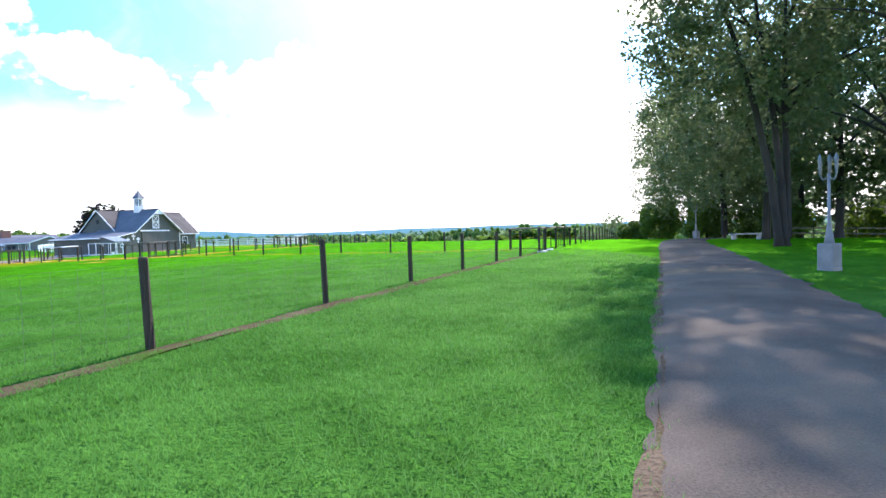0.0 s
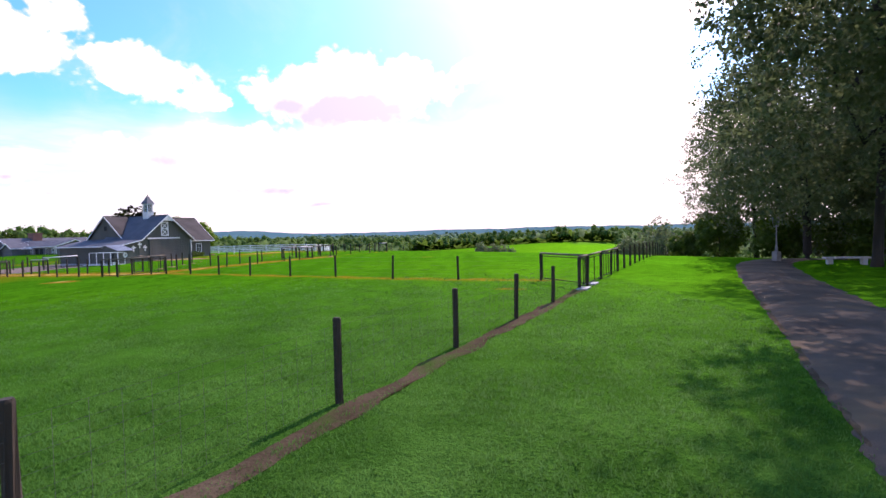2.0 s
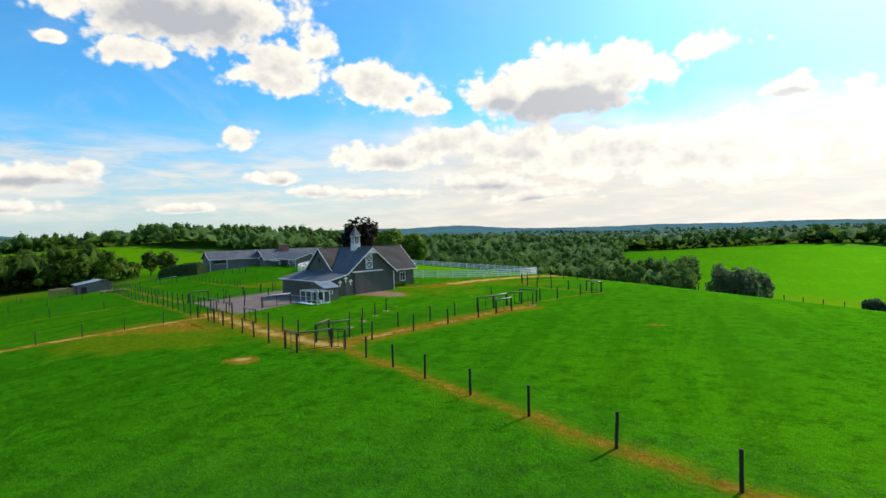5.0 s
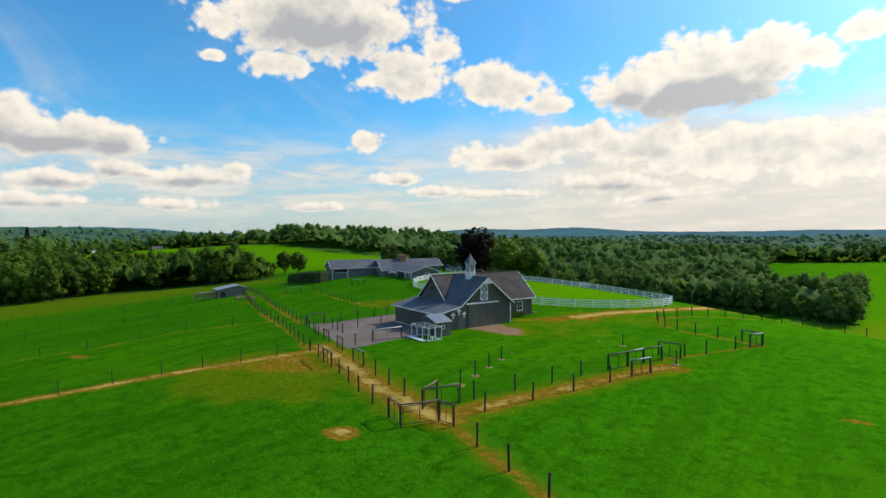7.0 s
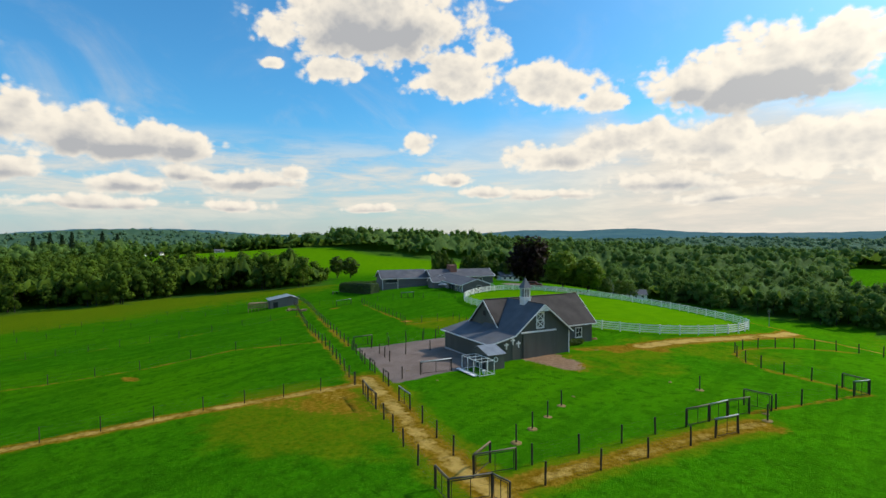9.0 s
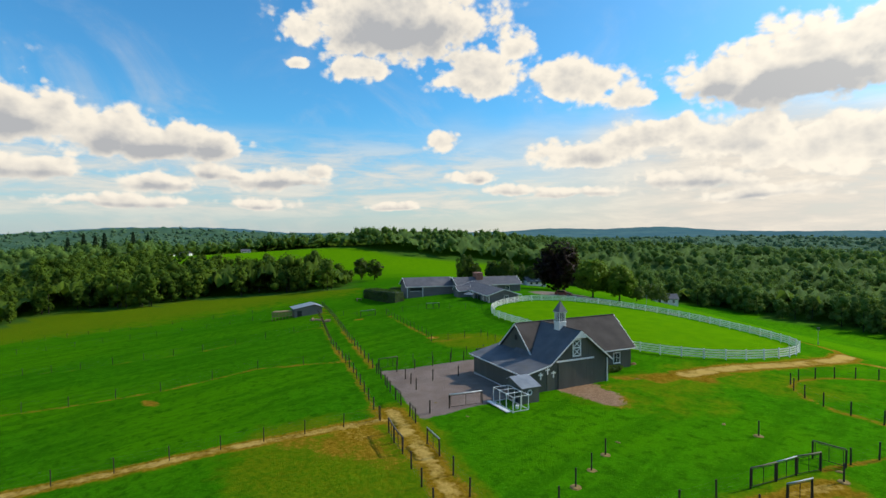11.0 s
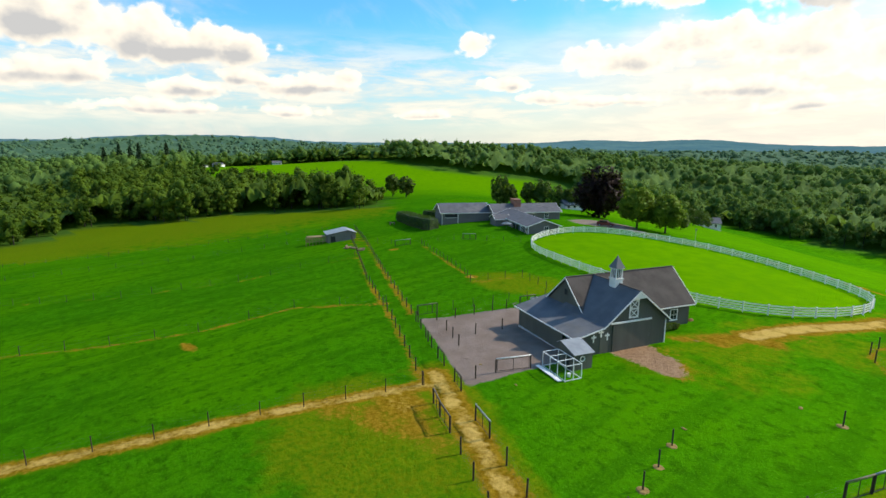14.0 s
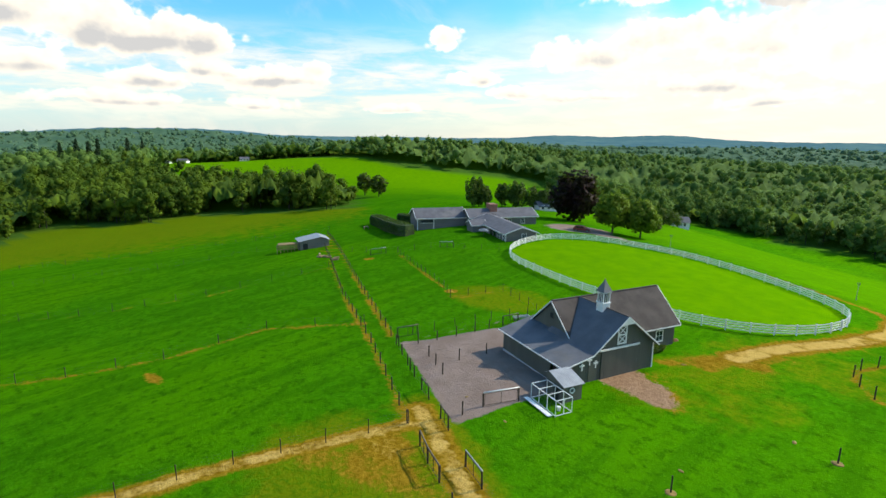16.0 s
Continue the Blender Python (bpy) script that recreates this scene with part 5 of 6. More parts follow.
        o2.matrix_basis = pose(cx, cy, 0, 0, 0, 90 * k) @ Matrix.Translation((0.11, 0, 0))
        o3 = part("opening_mullion", boxes((-0.022, 0.022, -0.45, -0.38, 6.85, 7.86)), M["white"], cup)
        o3.matrix_basis = pose(cx, cy, 0, 0, 0, 90 * k) @ Matrix.Translation((-0.11, 0, 0))
    part("dark_inside", boxes((cx - 0.32, cx + 0.32, cy - 0.32, cy + 0.32, 6.86, 7.85)), M["dark"], cup)
    bm = bmesh.new()
    rings = [(0.62, 7.98), (0.55, 8.1), (0.34, 8.5), (0.14, 8.95), (0.03, 9.2)]
    prev = None
    for r, z in rings:
        ring = [bm.verts.new((cx + r * sx, cy + r * sy, z)) for sx, sy in ((-1, -1), (1, -1), (1, 1), (-1, 1))]
        if prev:
            for q in range(4):
                bm.faces.new((prev[q], prev[(q + 1) % 4], ring[(q + 1) % 4], ring[q]))
        else:
            bm.faces.new(ring[::-1])
        prev = ring
    bm.faces.new(prev)
    part("cupola_roof", bm, M["shingle"], cup)
    bm = bmesh.new()
    tube(bm, [(cx, cy, 9.12), (cx, cy, 9.4)], [0.02, 0.012], 6)
    bmesh.ops.create_icosphere(bm, subdivisions=1, radius=0.07, matrix=Matrix.Translation((cx, cy, 9.28)))
    part("finial", bm, M["log"], cup)
    return barn


build_barn()


def at_barn(x, y, z=None):
    p = BARN @ Vector((x, y, 0))
    return (p.x, p.y, gz(p.x, p.y) if z is None else z)


def build_coop():
    """Hen house with a tin roof beside the barn, and its wire run."""
    m = BARN @ Matrix.Translation((-13.3, -2.35, -0.08))
    coop = thing("chicken_coop", "small grey coop with a galvanised tin roof beside the barn", "chicken coop", m)
    bm = bmesh.new()
    poly_wall(bm, [(0, 0, -0.2), (2.1, 0, -0.2), (2.1, 0, 1.75), (0, 0, 1.75)], 0.08, "y")
    poly_wall(bm, [(0, 2.4, -0.2), (2.1, 2.4, -0.2), (2.1, 2.4, 2.2), (0, 2.4, 2.2)], 0.08, "y")
    for x, t in ((0, 0.08), (2.1, -0.08)):
        poly_wall(bm, [(x, 0.08, -0.2), (x, 2.4, -0.2), (x, 2.4, 2.15), (x, 2.0, 2.37), (x, 0.08, 1.78)], t, "x")
    part("wall", bm, M["siding"], coop)
    bm = bmesh.new()
    slab(bm, [(-0.15, -0.25, 1.76), (2.22, -0.25, 1.76), (2.22, 2.05, 2.44), (-0.15, 2.05, 2.44)], 0.04)
    for k in range(12):
        x = -0.12 + k * 0.21
        beam(bm, (x, -0.25, 1.772), (x, 2.05, 2.452), 0.025, 0.016)
    part("roof", bm, M["tin"], coop, "ribbed galvanised roof")
    bm = bmesh.new()
    slab(bm, [(-0.15, 2.05, 2.44), (2.22, 2.05, 2.44), (2.22, 2.65, 2.1), (-0.15, 2.65, 2.1)], 0.04)
    part("roof", bm, M["tin"], coop)
    bm = bmesh.new()
    tor = [(0.95 + 0.24 * math.cos(a), -0.05, 1.2 + 0.24 * math.sin(a)) for a in np.linspace(0, math.tau, 25)]
    tube(bm, tor, [0.055] * 25, 6, caps=False)
    part("ring", bm, M["white"], coop, "white round porthole ring")
    part("door", boxes((-0.05, -0.01, 0.6, 1.3, -0.1, 1.5)), M["dark"], coop)
    part("footing", boxes((-0.06, 2.2, -0.14, -0.02, -0.2, 0.04)), M["log"], coop)
    run = thing("chicken_run", "white timber chicken run covered in wire", "chicken run", BARN @ Matrix.Translation((-15.35, -3.95, 0.10)))
    W, L, H, t = 1.75, 3.6, 1.40, 0.028
    for x in (0, W):
        for k in range(4):
            y = L * k / 3
            part("upright", boxes((x - t, x + t, y - t, y + t, -0.1, H - t)), M["white"], run)
        for z in (0.0, H):
            part("long_rail", boxes((x - t, x + t, t, L - t, z - t, z + t)), M["white"], run)
    for k in range(4):
        y = L * k / 3
        part("cross_rail", boxes((t, W - t, y - t, y + t, H - t, H + t)), M["white"], run)
    for y in (0, L):
        part("cross_rail", boxes((t, W - t, y - t, y + t, -t, t)), M["white"], run)
    part("upright", boxes((W / 2 - t, W / 2 + t, -t, t, t, H - t)), M["white"], run)
    bm = bmesh.new()
    for x in (0, W):
        for k in range(1, 24):
            y = L * k / 24
            tube(bm, [(x, y, 0), (x, y, H)], [0.003, 0.003], 3, False)
    for k in range(1, 10):
        for x in (0, W):
            tube(bm, [(x, 0, H * k / 10), (x, L, H * k / 10)], [0.003, 0.003], 3, False)
    part("wire_netting", bm, M["wire"], run)
    board = thing("timber_board", "long white board lying on the grass", "board", BARN @ Matrix.Translation((-15.75, -3.8, 0.07)))
    part("plank", boxes((-0.22, 0.22, 0, 3.7, 0.0, 0.06), bevel=0.008), M["white"], board)
    pail = thing("bucket", "small white feed bucket inside the run", "bucket", BARN @ Matrix.Translation((-14.4, -3.2, 0.05)))
    bm = bmesh.new()
    tube(bm, [(0, 0, 0), (0, 0, 0.34)], [0.14, 0.18], 14)
    part("pail", bm, M["white"], pail)


build_coop()


def build_house():
    """Low rambling house: long gabled wing, lower front wing and a back block with a brick chimney."""
    m = Matrix.Translation((-117.6, 127.0, -0.35)) @ Matrix(((0.50, -0.866, 0, 0), (0.866, 0.50, 0, 0), (0, 0, 1, 0), (0, 0, 0, 1)))
    house = thing("house", "low grey clapboard house with brick chimney and white trim", "house", m)

    def wing(x0, x1, y0, y1, eave, ridge, along="x", over=0.45, base=-1.2):
        bm = bmesh.new()
        if along == "x":
            mid = (y0 + y1) / 2
            slab(bm, [(x0, y0, base), (x1, y0, base), (x1, y0, eave), (x0, y0, eave)], 0.2, (0, 1, 0))
            slab(bm, [(x0, y1, base), (x1, y1, base), (x1, y1, eave), (x0, y1, eave)], 0.2, (0, -1, 0))
            for x, t in ((x0, 1), (x1, -1)):
                slab(bm, [(x, y0 + 0.2, base), (x, y1 - 0.2, base), (x, y1 - 0.2, eave), (x, mid, ridge - 0.1), (x, y0 + 0.2, eave)], 0.2, (t, 0, 0))
        else:
            mid = (x0 + x1) / 2
            slab(bm, [(x0, y0, base), (x0, y1, base), (x0, y1, eave), (x0, y0, eave)], 0.2, (1, 0, 0))
            slab(bm, [(x1, y0, base), (x1, y1, base), (x1, y1, eave), (x1, y0, eave)], 0.2, (-1, 0, 0))
            for y, t in ((y0, 1), (y1, -1)):
                slab(bm, [(x0 + 0.2, y, base), (x1 - 0.2, y, base), (x1 - 0.2, y, eave), (mid, y, ridge - 0.1), (x0 + 0.2, y, eave)], 0.2, (0, t, 0))
        part("wall", bm, M["clapboard"], house)
        half = (y1 - y0) / 2 if along == "x" else (x1 - x0) / 2
        drop = (ridge - eave) / half * over
        if along == "x":
            a0, a1 = x0 - over, x1 + over
            rows = [[(a0, y0 - over, eave - drop), (a1, y0 - over, eave - drop), (a1, mid, ridge), (a0, mid, ridge)], [(a0, y1 + over, eave - drop), (a1, y1 + over, eave - drop), (a1, mid, ridge), (a0, mid, ridge)]]
            gab = [((a, y0 - over, eave - drop - 0.06), (a, mid, ridge - 0.06)) for a in (a0, a1)] + [((a, y1 + over, eave - drop - 0.06), (a, mid, ridge - 0.06)) for a in (a0, a1)]
            edge = [((a0, y0 - over, eave - drop - 0.08), (a1, y0 - over, eave - drop - 0.08))]
        else:
            b0, b1 = y0 - over, y1 + over
            rows = [[(x0 - over, b0, eave - drop), (x0 - over, b1, eave - drop), (mid, b1, ridge), (mid, b0, ridge)], [(x1 + over, b0, eave - drop), (x1 + over, b1, eave - drop), (mid, b1, ridge), (mid, b0, ridge)]]
            gab = [((x, b, eave - drop - 0.06), (mid, b, ridge - 0.06)) for b in (b0, b1) for x in (x0 - over, x1 + over)]
            edge = [((x, b0, eave - drop - 0.08), (x, b1, eave - drop - 0.08)) for x in (x0 - over, x1 + over)]
        for c in rows:
            shingle_roof("roof", c, house, M["house_roof"])
        for a, b in gab + edge:
            trim_board(house, a, b, 0.07, 0.18)

    wing(0, 13.5, 0, 8.5, 2.55, 4.6, "x")  # long gabled wing
    # dark panel on the solid wall paints the shade of an open porch
    part("porch_shade_panel", boxes((1.0, 4.4, -0.02, 0.0, 1.1, 2.45)), M["dark"], house)
    part("porch_rail", boxes((1.0, 4.4, -0.06, -0.021, 1.0, 1.1)), M["white"], house)
    for x in (0.0, 4.5):
        part("corner_board", boxes((x, x + 0.18, -0.08, -0.021, -1.0, 2.5)), M["white"], house)
    # front wing, low roof, gable towards the oval
    wing(14.5, 22.3, -26.5, -4.5, 2.6, 3.9, "y", 0.5)
    wing(11.4, 15.0, -12.5, -8.0, 2.3, 3.3, "x", 0.35)
    window(house, pose(18.6, -26.53, 0.75), 1.0, 1.5, (2, 2))
    part("corner_board", boxes((14.5, 14.68, -26.58, -26.51, -1.0, 2.5)), M["white"], house)
    part("corner_board", boxes((22.1, 22.3, -26.58, -26.51, -1.0, 2.5)), M["white"], house)
    for y in (-14.5, -22.0, -25.0):
        window(house, pose(14.47, y, 0.45, 0, 0, -90), 1.0, 1.5, (2, 2))
    for y in (-17.6, -19.8):
        part("glass_door", boxes((14.44, 14.49, y - 0.8, y + 0.8, -0.3, 1.9)), M["glass"], house)
    # back block along the ridge line, and the chimney
    wing(13.8, 33.0, -3.8, 4.2, 2.9, 4.7, "x", 0.5)
    for x in (24.5, 28.5):
        window(house, pose(x, -3.83, 0.9), 1.0, 1.3, (2, 2))
    part("chimney", boxes((20.2, 22.2, -1.6, 1.6, 1.0, 5.75), (20.1, 22.3, -1.7, 1.7, 5.75, 5.95), bevel=0.02), M["brick"], house, "broad red brick chimney")
    part("terrace", boxes((9.8, 14.4, -24.0, -13.5, -0.9, 0.05)), M["stone"], house)
    umb = thing("parasol", "pale garden parasol on the house terrace", "parasol", m @ Matrix.Translation((12.2, -18.4, 0.05)))
    bm = bmesh.new()
    tube(bm, [(0, 0, 0), (0, 0, 2.3)], [0.03, 0.03], 6)
    part("pole", bm, M["wire"], umb)
    bm = bmesh.new()
    tip = bm.verts.new((0, 0, 2.45))
    rim = [bm.verts.new((1.4 * math.cos(a), 1.4 * math.sin(a), 1.95)) for a in np.linspace(0, math.tau, 9)[:-1]]
    low = [bm.verts.new((1.4 * math.cos(a), 1.4 * math.sin(a), 1.80)) for a in np.linspace(0, math.tau, 9)[:-1]]
    for k in range(8):
        bm.faces.new((tip, rim[k], rim[(k + 1) % 8]))
        bm.faces.new((rim[k], low[k], low[(k + 1) % 8], rim[(k + 1) % 8]))
    part("canopy", bm, M["lamp_white"], umb)
    return m


HOUSE = build_house()


def build_shed():
    m = Matrix.Translation((-130.6, 99.2, gz(-130, 102) - 0.1)) @ Matrix(((0.36, -0.93, 0, 0), (0.93, 0.36, 0, 0), (0, 0, 1, 0), (0, 0, 0, 1)))
    shed = thing("shed", "small grey field shed with a pale tin roof", "shed", m)
    bm = bmesh.new()
    slab(bm, [(0, 0, -0.8), (7.2, 0, -0.8), (7.2, 0, 2.3), (5.2, 0, 3.0), (0, 0, 2.1)], 0.1, (0, 1, 0))
    slab(bm, [(0, 5, -0.8), (7.2, 5, -0.8), (7.2, 5, 2.3), (5.2, 5, 3.0), (0, 5, 2.1)], 0.1, (0, -1, 0))
    box(bm, 0, 0.1, 0.1, 4.9, -0.8, 2.1)
    box(bm, 7.1, 7.2, 0.1, 4.9, -0.8, 2.3)
    part("wall", bm, M["clapboard"], shed)
    bm = bmesh.new()
    slab(bm, [(-0.4, -0.4, 2.06), (5.2, -0.4, 3.06), (5.2, 5.4, 3.06), (-0.4, 5.4, 2.06)], 0.05)
    part("roof", bm, M["tin"], shed)
    bm = bmesh.new()
    slab(bm, [(5.2, -0.4, 3.06), (7.6, -0.4, 2.2), (7.6, 5.4, 2.2), (5.2, 5.4, 3.06)], 0.05)
    part("roof", bm, M["tin"], shed)
    part("doorway", boxes((0.7, 1.9, -0.05, -0.01, -0.6, 1.5)), M["dark"], shed)
    pen = thing("straw_pen", "rough straw-coloured timber pen beside the field shed", "animal pen", m @ Matrix.Translation((-5.6, 0.5, 0)))
    for k in range(7):
        part("stake", boxes((k * 0.85, k * 0.85 + 0.12, -0.06, 0.06, -0.9, 1.5 + 0.15 * math.sin(k * 2))), M["log"], pen)
    for z in (0.2, 0.7, 1.2):
        part("board", boxes((0, 5.2, 0.061, 0.10, z, z + 0.3)), M["log"], pen)
    part("straw_roof", boxes((0.6, 5.2, 0.2, 3.0, 1.15, 1.4), bevel=0.05), M["straw"], pen)
    return m


build_shed()
for k in range(9):
    px, py = -114.0 + 4 * rng.random() - 3 * (k % 3), 95.0 + 3 * rng.random()
    lg = thing("log", "pale cut log lying by the lane fence", "log", pose(px, py, gz(px, py) + 0.16, 90, 0, rng.uniform(0, 180)), "cut logs")
    bm = bmesh.new()
    r = rng.uniform(0.14, 0.26)
    tube(bm, [(0, 0, -0.6), (0, 0, 0.6)], [r, r * 0.92], 9)
    part("trunk_piece", bm, M["log"], lg)


# ---- small things on the lawns ----
for px, py in ((-19.4, 78.0), (-26.9, 66.0), (-26.4, 62.9), (-26.0, 60.0), (-25.5, 57.1), (-13.2, 72.9)):
    stake = thing("tree_stake", "dark short post standing in a ring of mulch", "post", pose(px, py, gz(px, py)), "stakes on the barn lawn")
    bm = bmesh.new()
    tube(bm, [(0, 0, -0.1), (0, 0, 1.25), (0, 0, 1.3)], [0.06, 0.055, 0.045], 8)
    part("stake", bm, M["post"], stake)
    bm = bmesh.new()
    ring = []
    for k in range(16):
        a, r = k * math.tau / 16, 0.44 + 0.10 * noise.noise((px + k * 0.7, py, 0))
        ring.append((r * math.cos(a), r * math.sin(a)))
    hub = bm.verts.new((0, 0, 0.045))
    rim = [bm.verts.new((x * 0.75, y * 0.75, 0.035)) for x, y in ring]
    low = [bm.verts.new((x, y, -0.05)) for x, y in ring]
    for k in range(16):
        bm.faces.new((hub, rim[k], rim[(k + 1) % 16]))
        bm.faces.new((rim[k], low[k], low[(k + 1) % 16], rim[(k + 1) % 16]))
    part("mulch", bm, M["mulch"], stake)
# the first two lumps stand for small pits of bare tan soil
for px, py, s in ((-27.3, 68.9, 0.35), (-22.3, 78.9, 0.4), (-45.8, 66.6, 0.3), (-13.6, 74.5, 0.45), (-33.9, 87.6, 0.4), (-40.5, 65.5, 0.3)):
    rock = thing("stone", "flat tan lump lying in the grass", "stone", pose(px, py, gz(px, py), 0, 0, rng.uniform(0, 360)), "stones on the lawns")
    bm = bmesh.new()
    bmesh.ops.create_icosphere(bm, subdivisions=2, radius=s, matrix=Matrix.Diagonal((1, 0.6, 0.28, 1)))
    for v in bm.verts:
        v.co *= 1 + 0.25 * noise.noise(v.co * 4 + Vector((px, py, 0)))
    bmesh.ops.scale(bm, vec=(0.7, 0.7, 0.7), verts=bm.verts)
    part("flat_lump", bm, M["mulch"], rock, smooth=True)
for px, py in ((6.75, 30.7), (7.6, 32.5)):
    s = thing("paving_slab", "pale concrete slab in the grass below the gate", "slab", pose(px, py, gz(px, py), 0, 0, 63), "slabs by the gate")
    part("slab", boxes((-0.45, 0.45, -0.22, 0.22, -0.04, 0.07), bevel=0.01), M["concrete"], s)

d = ball(420)
p = d * rng.uniform(0.75, 1.05, (420, 1)) * (1.7, 0.55, 0.45) + (0, 0, 0.35)
shrub = thing("shrub_bed", "low green shrubs in a bed by the barn", "shrub", BARN @ Matrix.Translation((3.2, 2.6, 0.15)))
part("foliage", quads_mesh(cards(p, d, 0.22)), M["leaf"], shrub)
bm = bmesh.new()
for k in range(14):
    a = k * math.tau / 14
    bmesh.ops.create_icosphere(bm, subdivisions=1, radius=0.15, matrix=pose(2.2 * math.cos(a), 0.85 * math.sin(a), -0.12))
part("border_stone", bm, M["log"], shrub)
mound = thing("hay_mound", "rusty brown heap beside the barn's end wall", "heap", BARN @ Matrix.Translation((8.3, 4.2, -0.1)))
bm = bmesh.new()
bmesh.ops.create_icosphere(bm, subdivisions=3, radius=0.55, matrix=Matrix.Diagonal((1, 1, 0.9, 1)))
for v in bm.verts:
    v.co *= 1 + 0.25 * noise.noise(v.co * 3)
part("heap", bm, M["soil"], mound, smooth=True)


def build_lamp(x, y, tall=3.0, block=True, turn=20):
    lamp = thing("street_lamp", "white lamp post with three glass lanterns on a concrete block" if block else "white garden lamp post beside the track", "lamp post", pose(x, y, gz(x, y), 0, 0, turn), "lamp posts")
    z = 0.0
    if block:
        part("block", boxes((-0.2, 0.2, -0.2, 0.2, -0.1, 0.12), (-0.195, 0.195, -0.195, 0.195, 0.121, 0.72), bevel=0.012), M["lamp_paint"], lamp, "pale concrete block base")
        z = 0.72
    bm = bmesh.new()
    tube(bm, [(0, 0, z), (0, 0, z + 0.12), (0, 0, z + 0.42), (0, 0, z + 0.55), (0, 0, tall - 0.45)], [0.12, 0.10, 0.06, 0.04, 0.032], 12)
    part("pole", bm, M["lamp_paint"], lamp, smooth=True)
    for k in range(3):
        a = k * math.tau / 3 + 0.4
        d = Vector((math.cos(a), math.sin(a), 0))
        bm = bmesh.new()
        tube(bm, [Vector((0, 0, tall - 0.55)), d * 0.14 + Vector((0, 0, tall - 0.62)), d * 0.2 + Vector((0, 0, tall - 0.5))], [0.022, 0.02, 0.018], 6)
        part("arm", bm, M["lamp_paint"], lamp)
        bm = bmesh.new()
        tube(bm, [d * 0.2 + Vector((0, 0, tall - 0.5)), d * 0.2 + Vector((0, 0, tall - 0.44)), d * 0.2 + Vector((0, 0, tall - 0.12)), d * 0.2 + Vector((0, 0, tall - 0.08)), d * 0.2 + Vector((0, 0, tall + 0.06))], [0.022, 0.034, 0.054, 0.057, 0.012], 8)
        part("lantern", bm, M["lamp_white"], lamp, "frosted glass lantern")
    return lamp


build_lamp(10.3, 14.9)
build_lamp(23.4, 44.2, 3.0)
build_lamp(-62.5, 158.5, 3.2, False)
build_lamp(-25.6, 148.5, 3.2, False)
build_lamp(13.5, 116.0, 3.2, False)


def build_car():
    car = thing("car", "dark red car parked on the gravel by the house", "car", pose(-83.5, 153.8, gz(-83.5, 153.8), 0, 0, 20))
    bm = bmesh.new()
    prof = [(-2.2, 0.35), (2.2, 0.35), (2.25, 0.75), (1.5, 0.95), (0.85, 1.0), (0.35, 1.48), (-1.6, 1.5), (-2.15, 1.0), (-2.25, 0.7)]
    slab(bm, [(x, -0.85, z) for x, z in prof], 1.7, (0, 1, 0))
    bmesh.ops.bevel(bm, geom=bm.edges[:], offset=0.06, segments=2, affect="EDGES")
    part("body", bm, M["red"], car)
    for s in (-0.865, 0.845):
        part("side_window", boxes((-1.5, 0.45, s, s + 0.02, 1.02, 1.36)), M["glass"], car)
    for x in (-1.4, 1.4):
        for s in (-0.8, 0.8):
            bm = bmesh.new()
            tube(bm, [(x, s - 0.1, 0.33), (x, s + 0.1, 0.33)], [0.33, 0.33], 16)
            wheel = part("wheel", bm, M["rubber"], car)
            bm = bmesh.new()
            tube(bm, [(x, s - 0.11, 0.33), (x, s + 0.11, 0.33)], [0.19, 0.19], 12)
            part("rim", bm, M["tin"], wheel)


build_car()
table = thing("picnic_table", "small grey bench table on the far lawn", "bench", pose(-142.0, 128.5, gz(-142, 128.5), 0, 0, 30))
part("top", boxes((-0.9, 0.9, -0.35, 0.35, 0.7, 0.76)), M["rail"], table)
for x in (-0.7, 0.7):
    part("leg", boxes((x - 0.05, x + 0.05, -0.3, 0.3, -0.1, 0.7)), M["rail"], table)


def far_house(x, y, turn, size=1.0, wall="ivory", label="pale distant house among trees"):
    h = thing("distant_house", label, "house", pose(x, y, gz(x, y), 0, 0, turn), "distant houses")
    a, b, e, r = 6 * size, 4 * size, 3.2 * size, 5.6 * size
    bm = bmesh.new()
    box(bm, -a, a, -b, b, -3, e)
    part("wall", bm, M[wall], h)
    bm = bmesh.new()
    slab(bm, [(-a - 0.4, -b - 0.5, e - 0.2), (a + 0.4, -b - 0.5, e - 0.2), (a + 0.4, 0, r), (-a - 0.4, 0, r)], 0.25)
    slab(bm, [(-a - 0.4, b + 0.5, e - 0.2), (a + 0.4, b + 0.5, e - 0.2), (a + 0.4, 0, r), (-a - 0.4, 0, r)], 0.25)
    for s in (-a, a):
        slab(bm, [(s, -b, e), (s, b, e), (s, 0, r - 0.2)], 0.1, (1 if s < 0 else -1, 0, 0))
    part("roof", bm, M["house_roof"], h)
    for k in range(3):
        window(h, pose(-a * 0.75 + k * a * 0.62, -b - 0.03, 0.9), 1.1, 1.5, (1, 2))
    return h


far_house(-122, 326, 35, 1.0, label="white house half hidden by a low tree")
far_house(-134, 214, 60, 0.7)
far_house(-582, 232, 40, 0.85)
far_house(-569, 291, 60, 0.8)
far_house(-575, 216, 20, 0.45, label="low white shed by a far field")

# ---- trees of the farm ----
MAPLE = "rounded light green maple by the gravel yard"
tree("maple_tree", MAPLE, -80.0, 163.5, 10.6, 5.6, 1.5, 10000, 0.46, M["leaf_light"], trunk=0.24, lumps=22, egg=0.2, group="maples", puff=0.9, twigs=6)
tree("maple_tree", MAPLE, -73.6, 166.6, 10.2, 4.9, 1.3, 9000, 0.46, M["leaf_light"], trunk=0.22, lumps=20, egg=0.3, group="maples", puff=0.9, twigs=6)
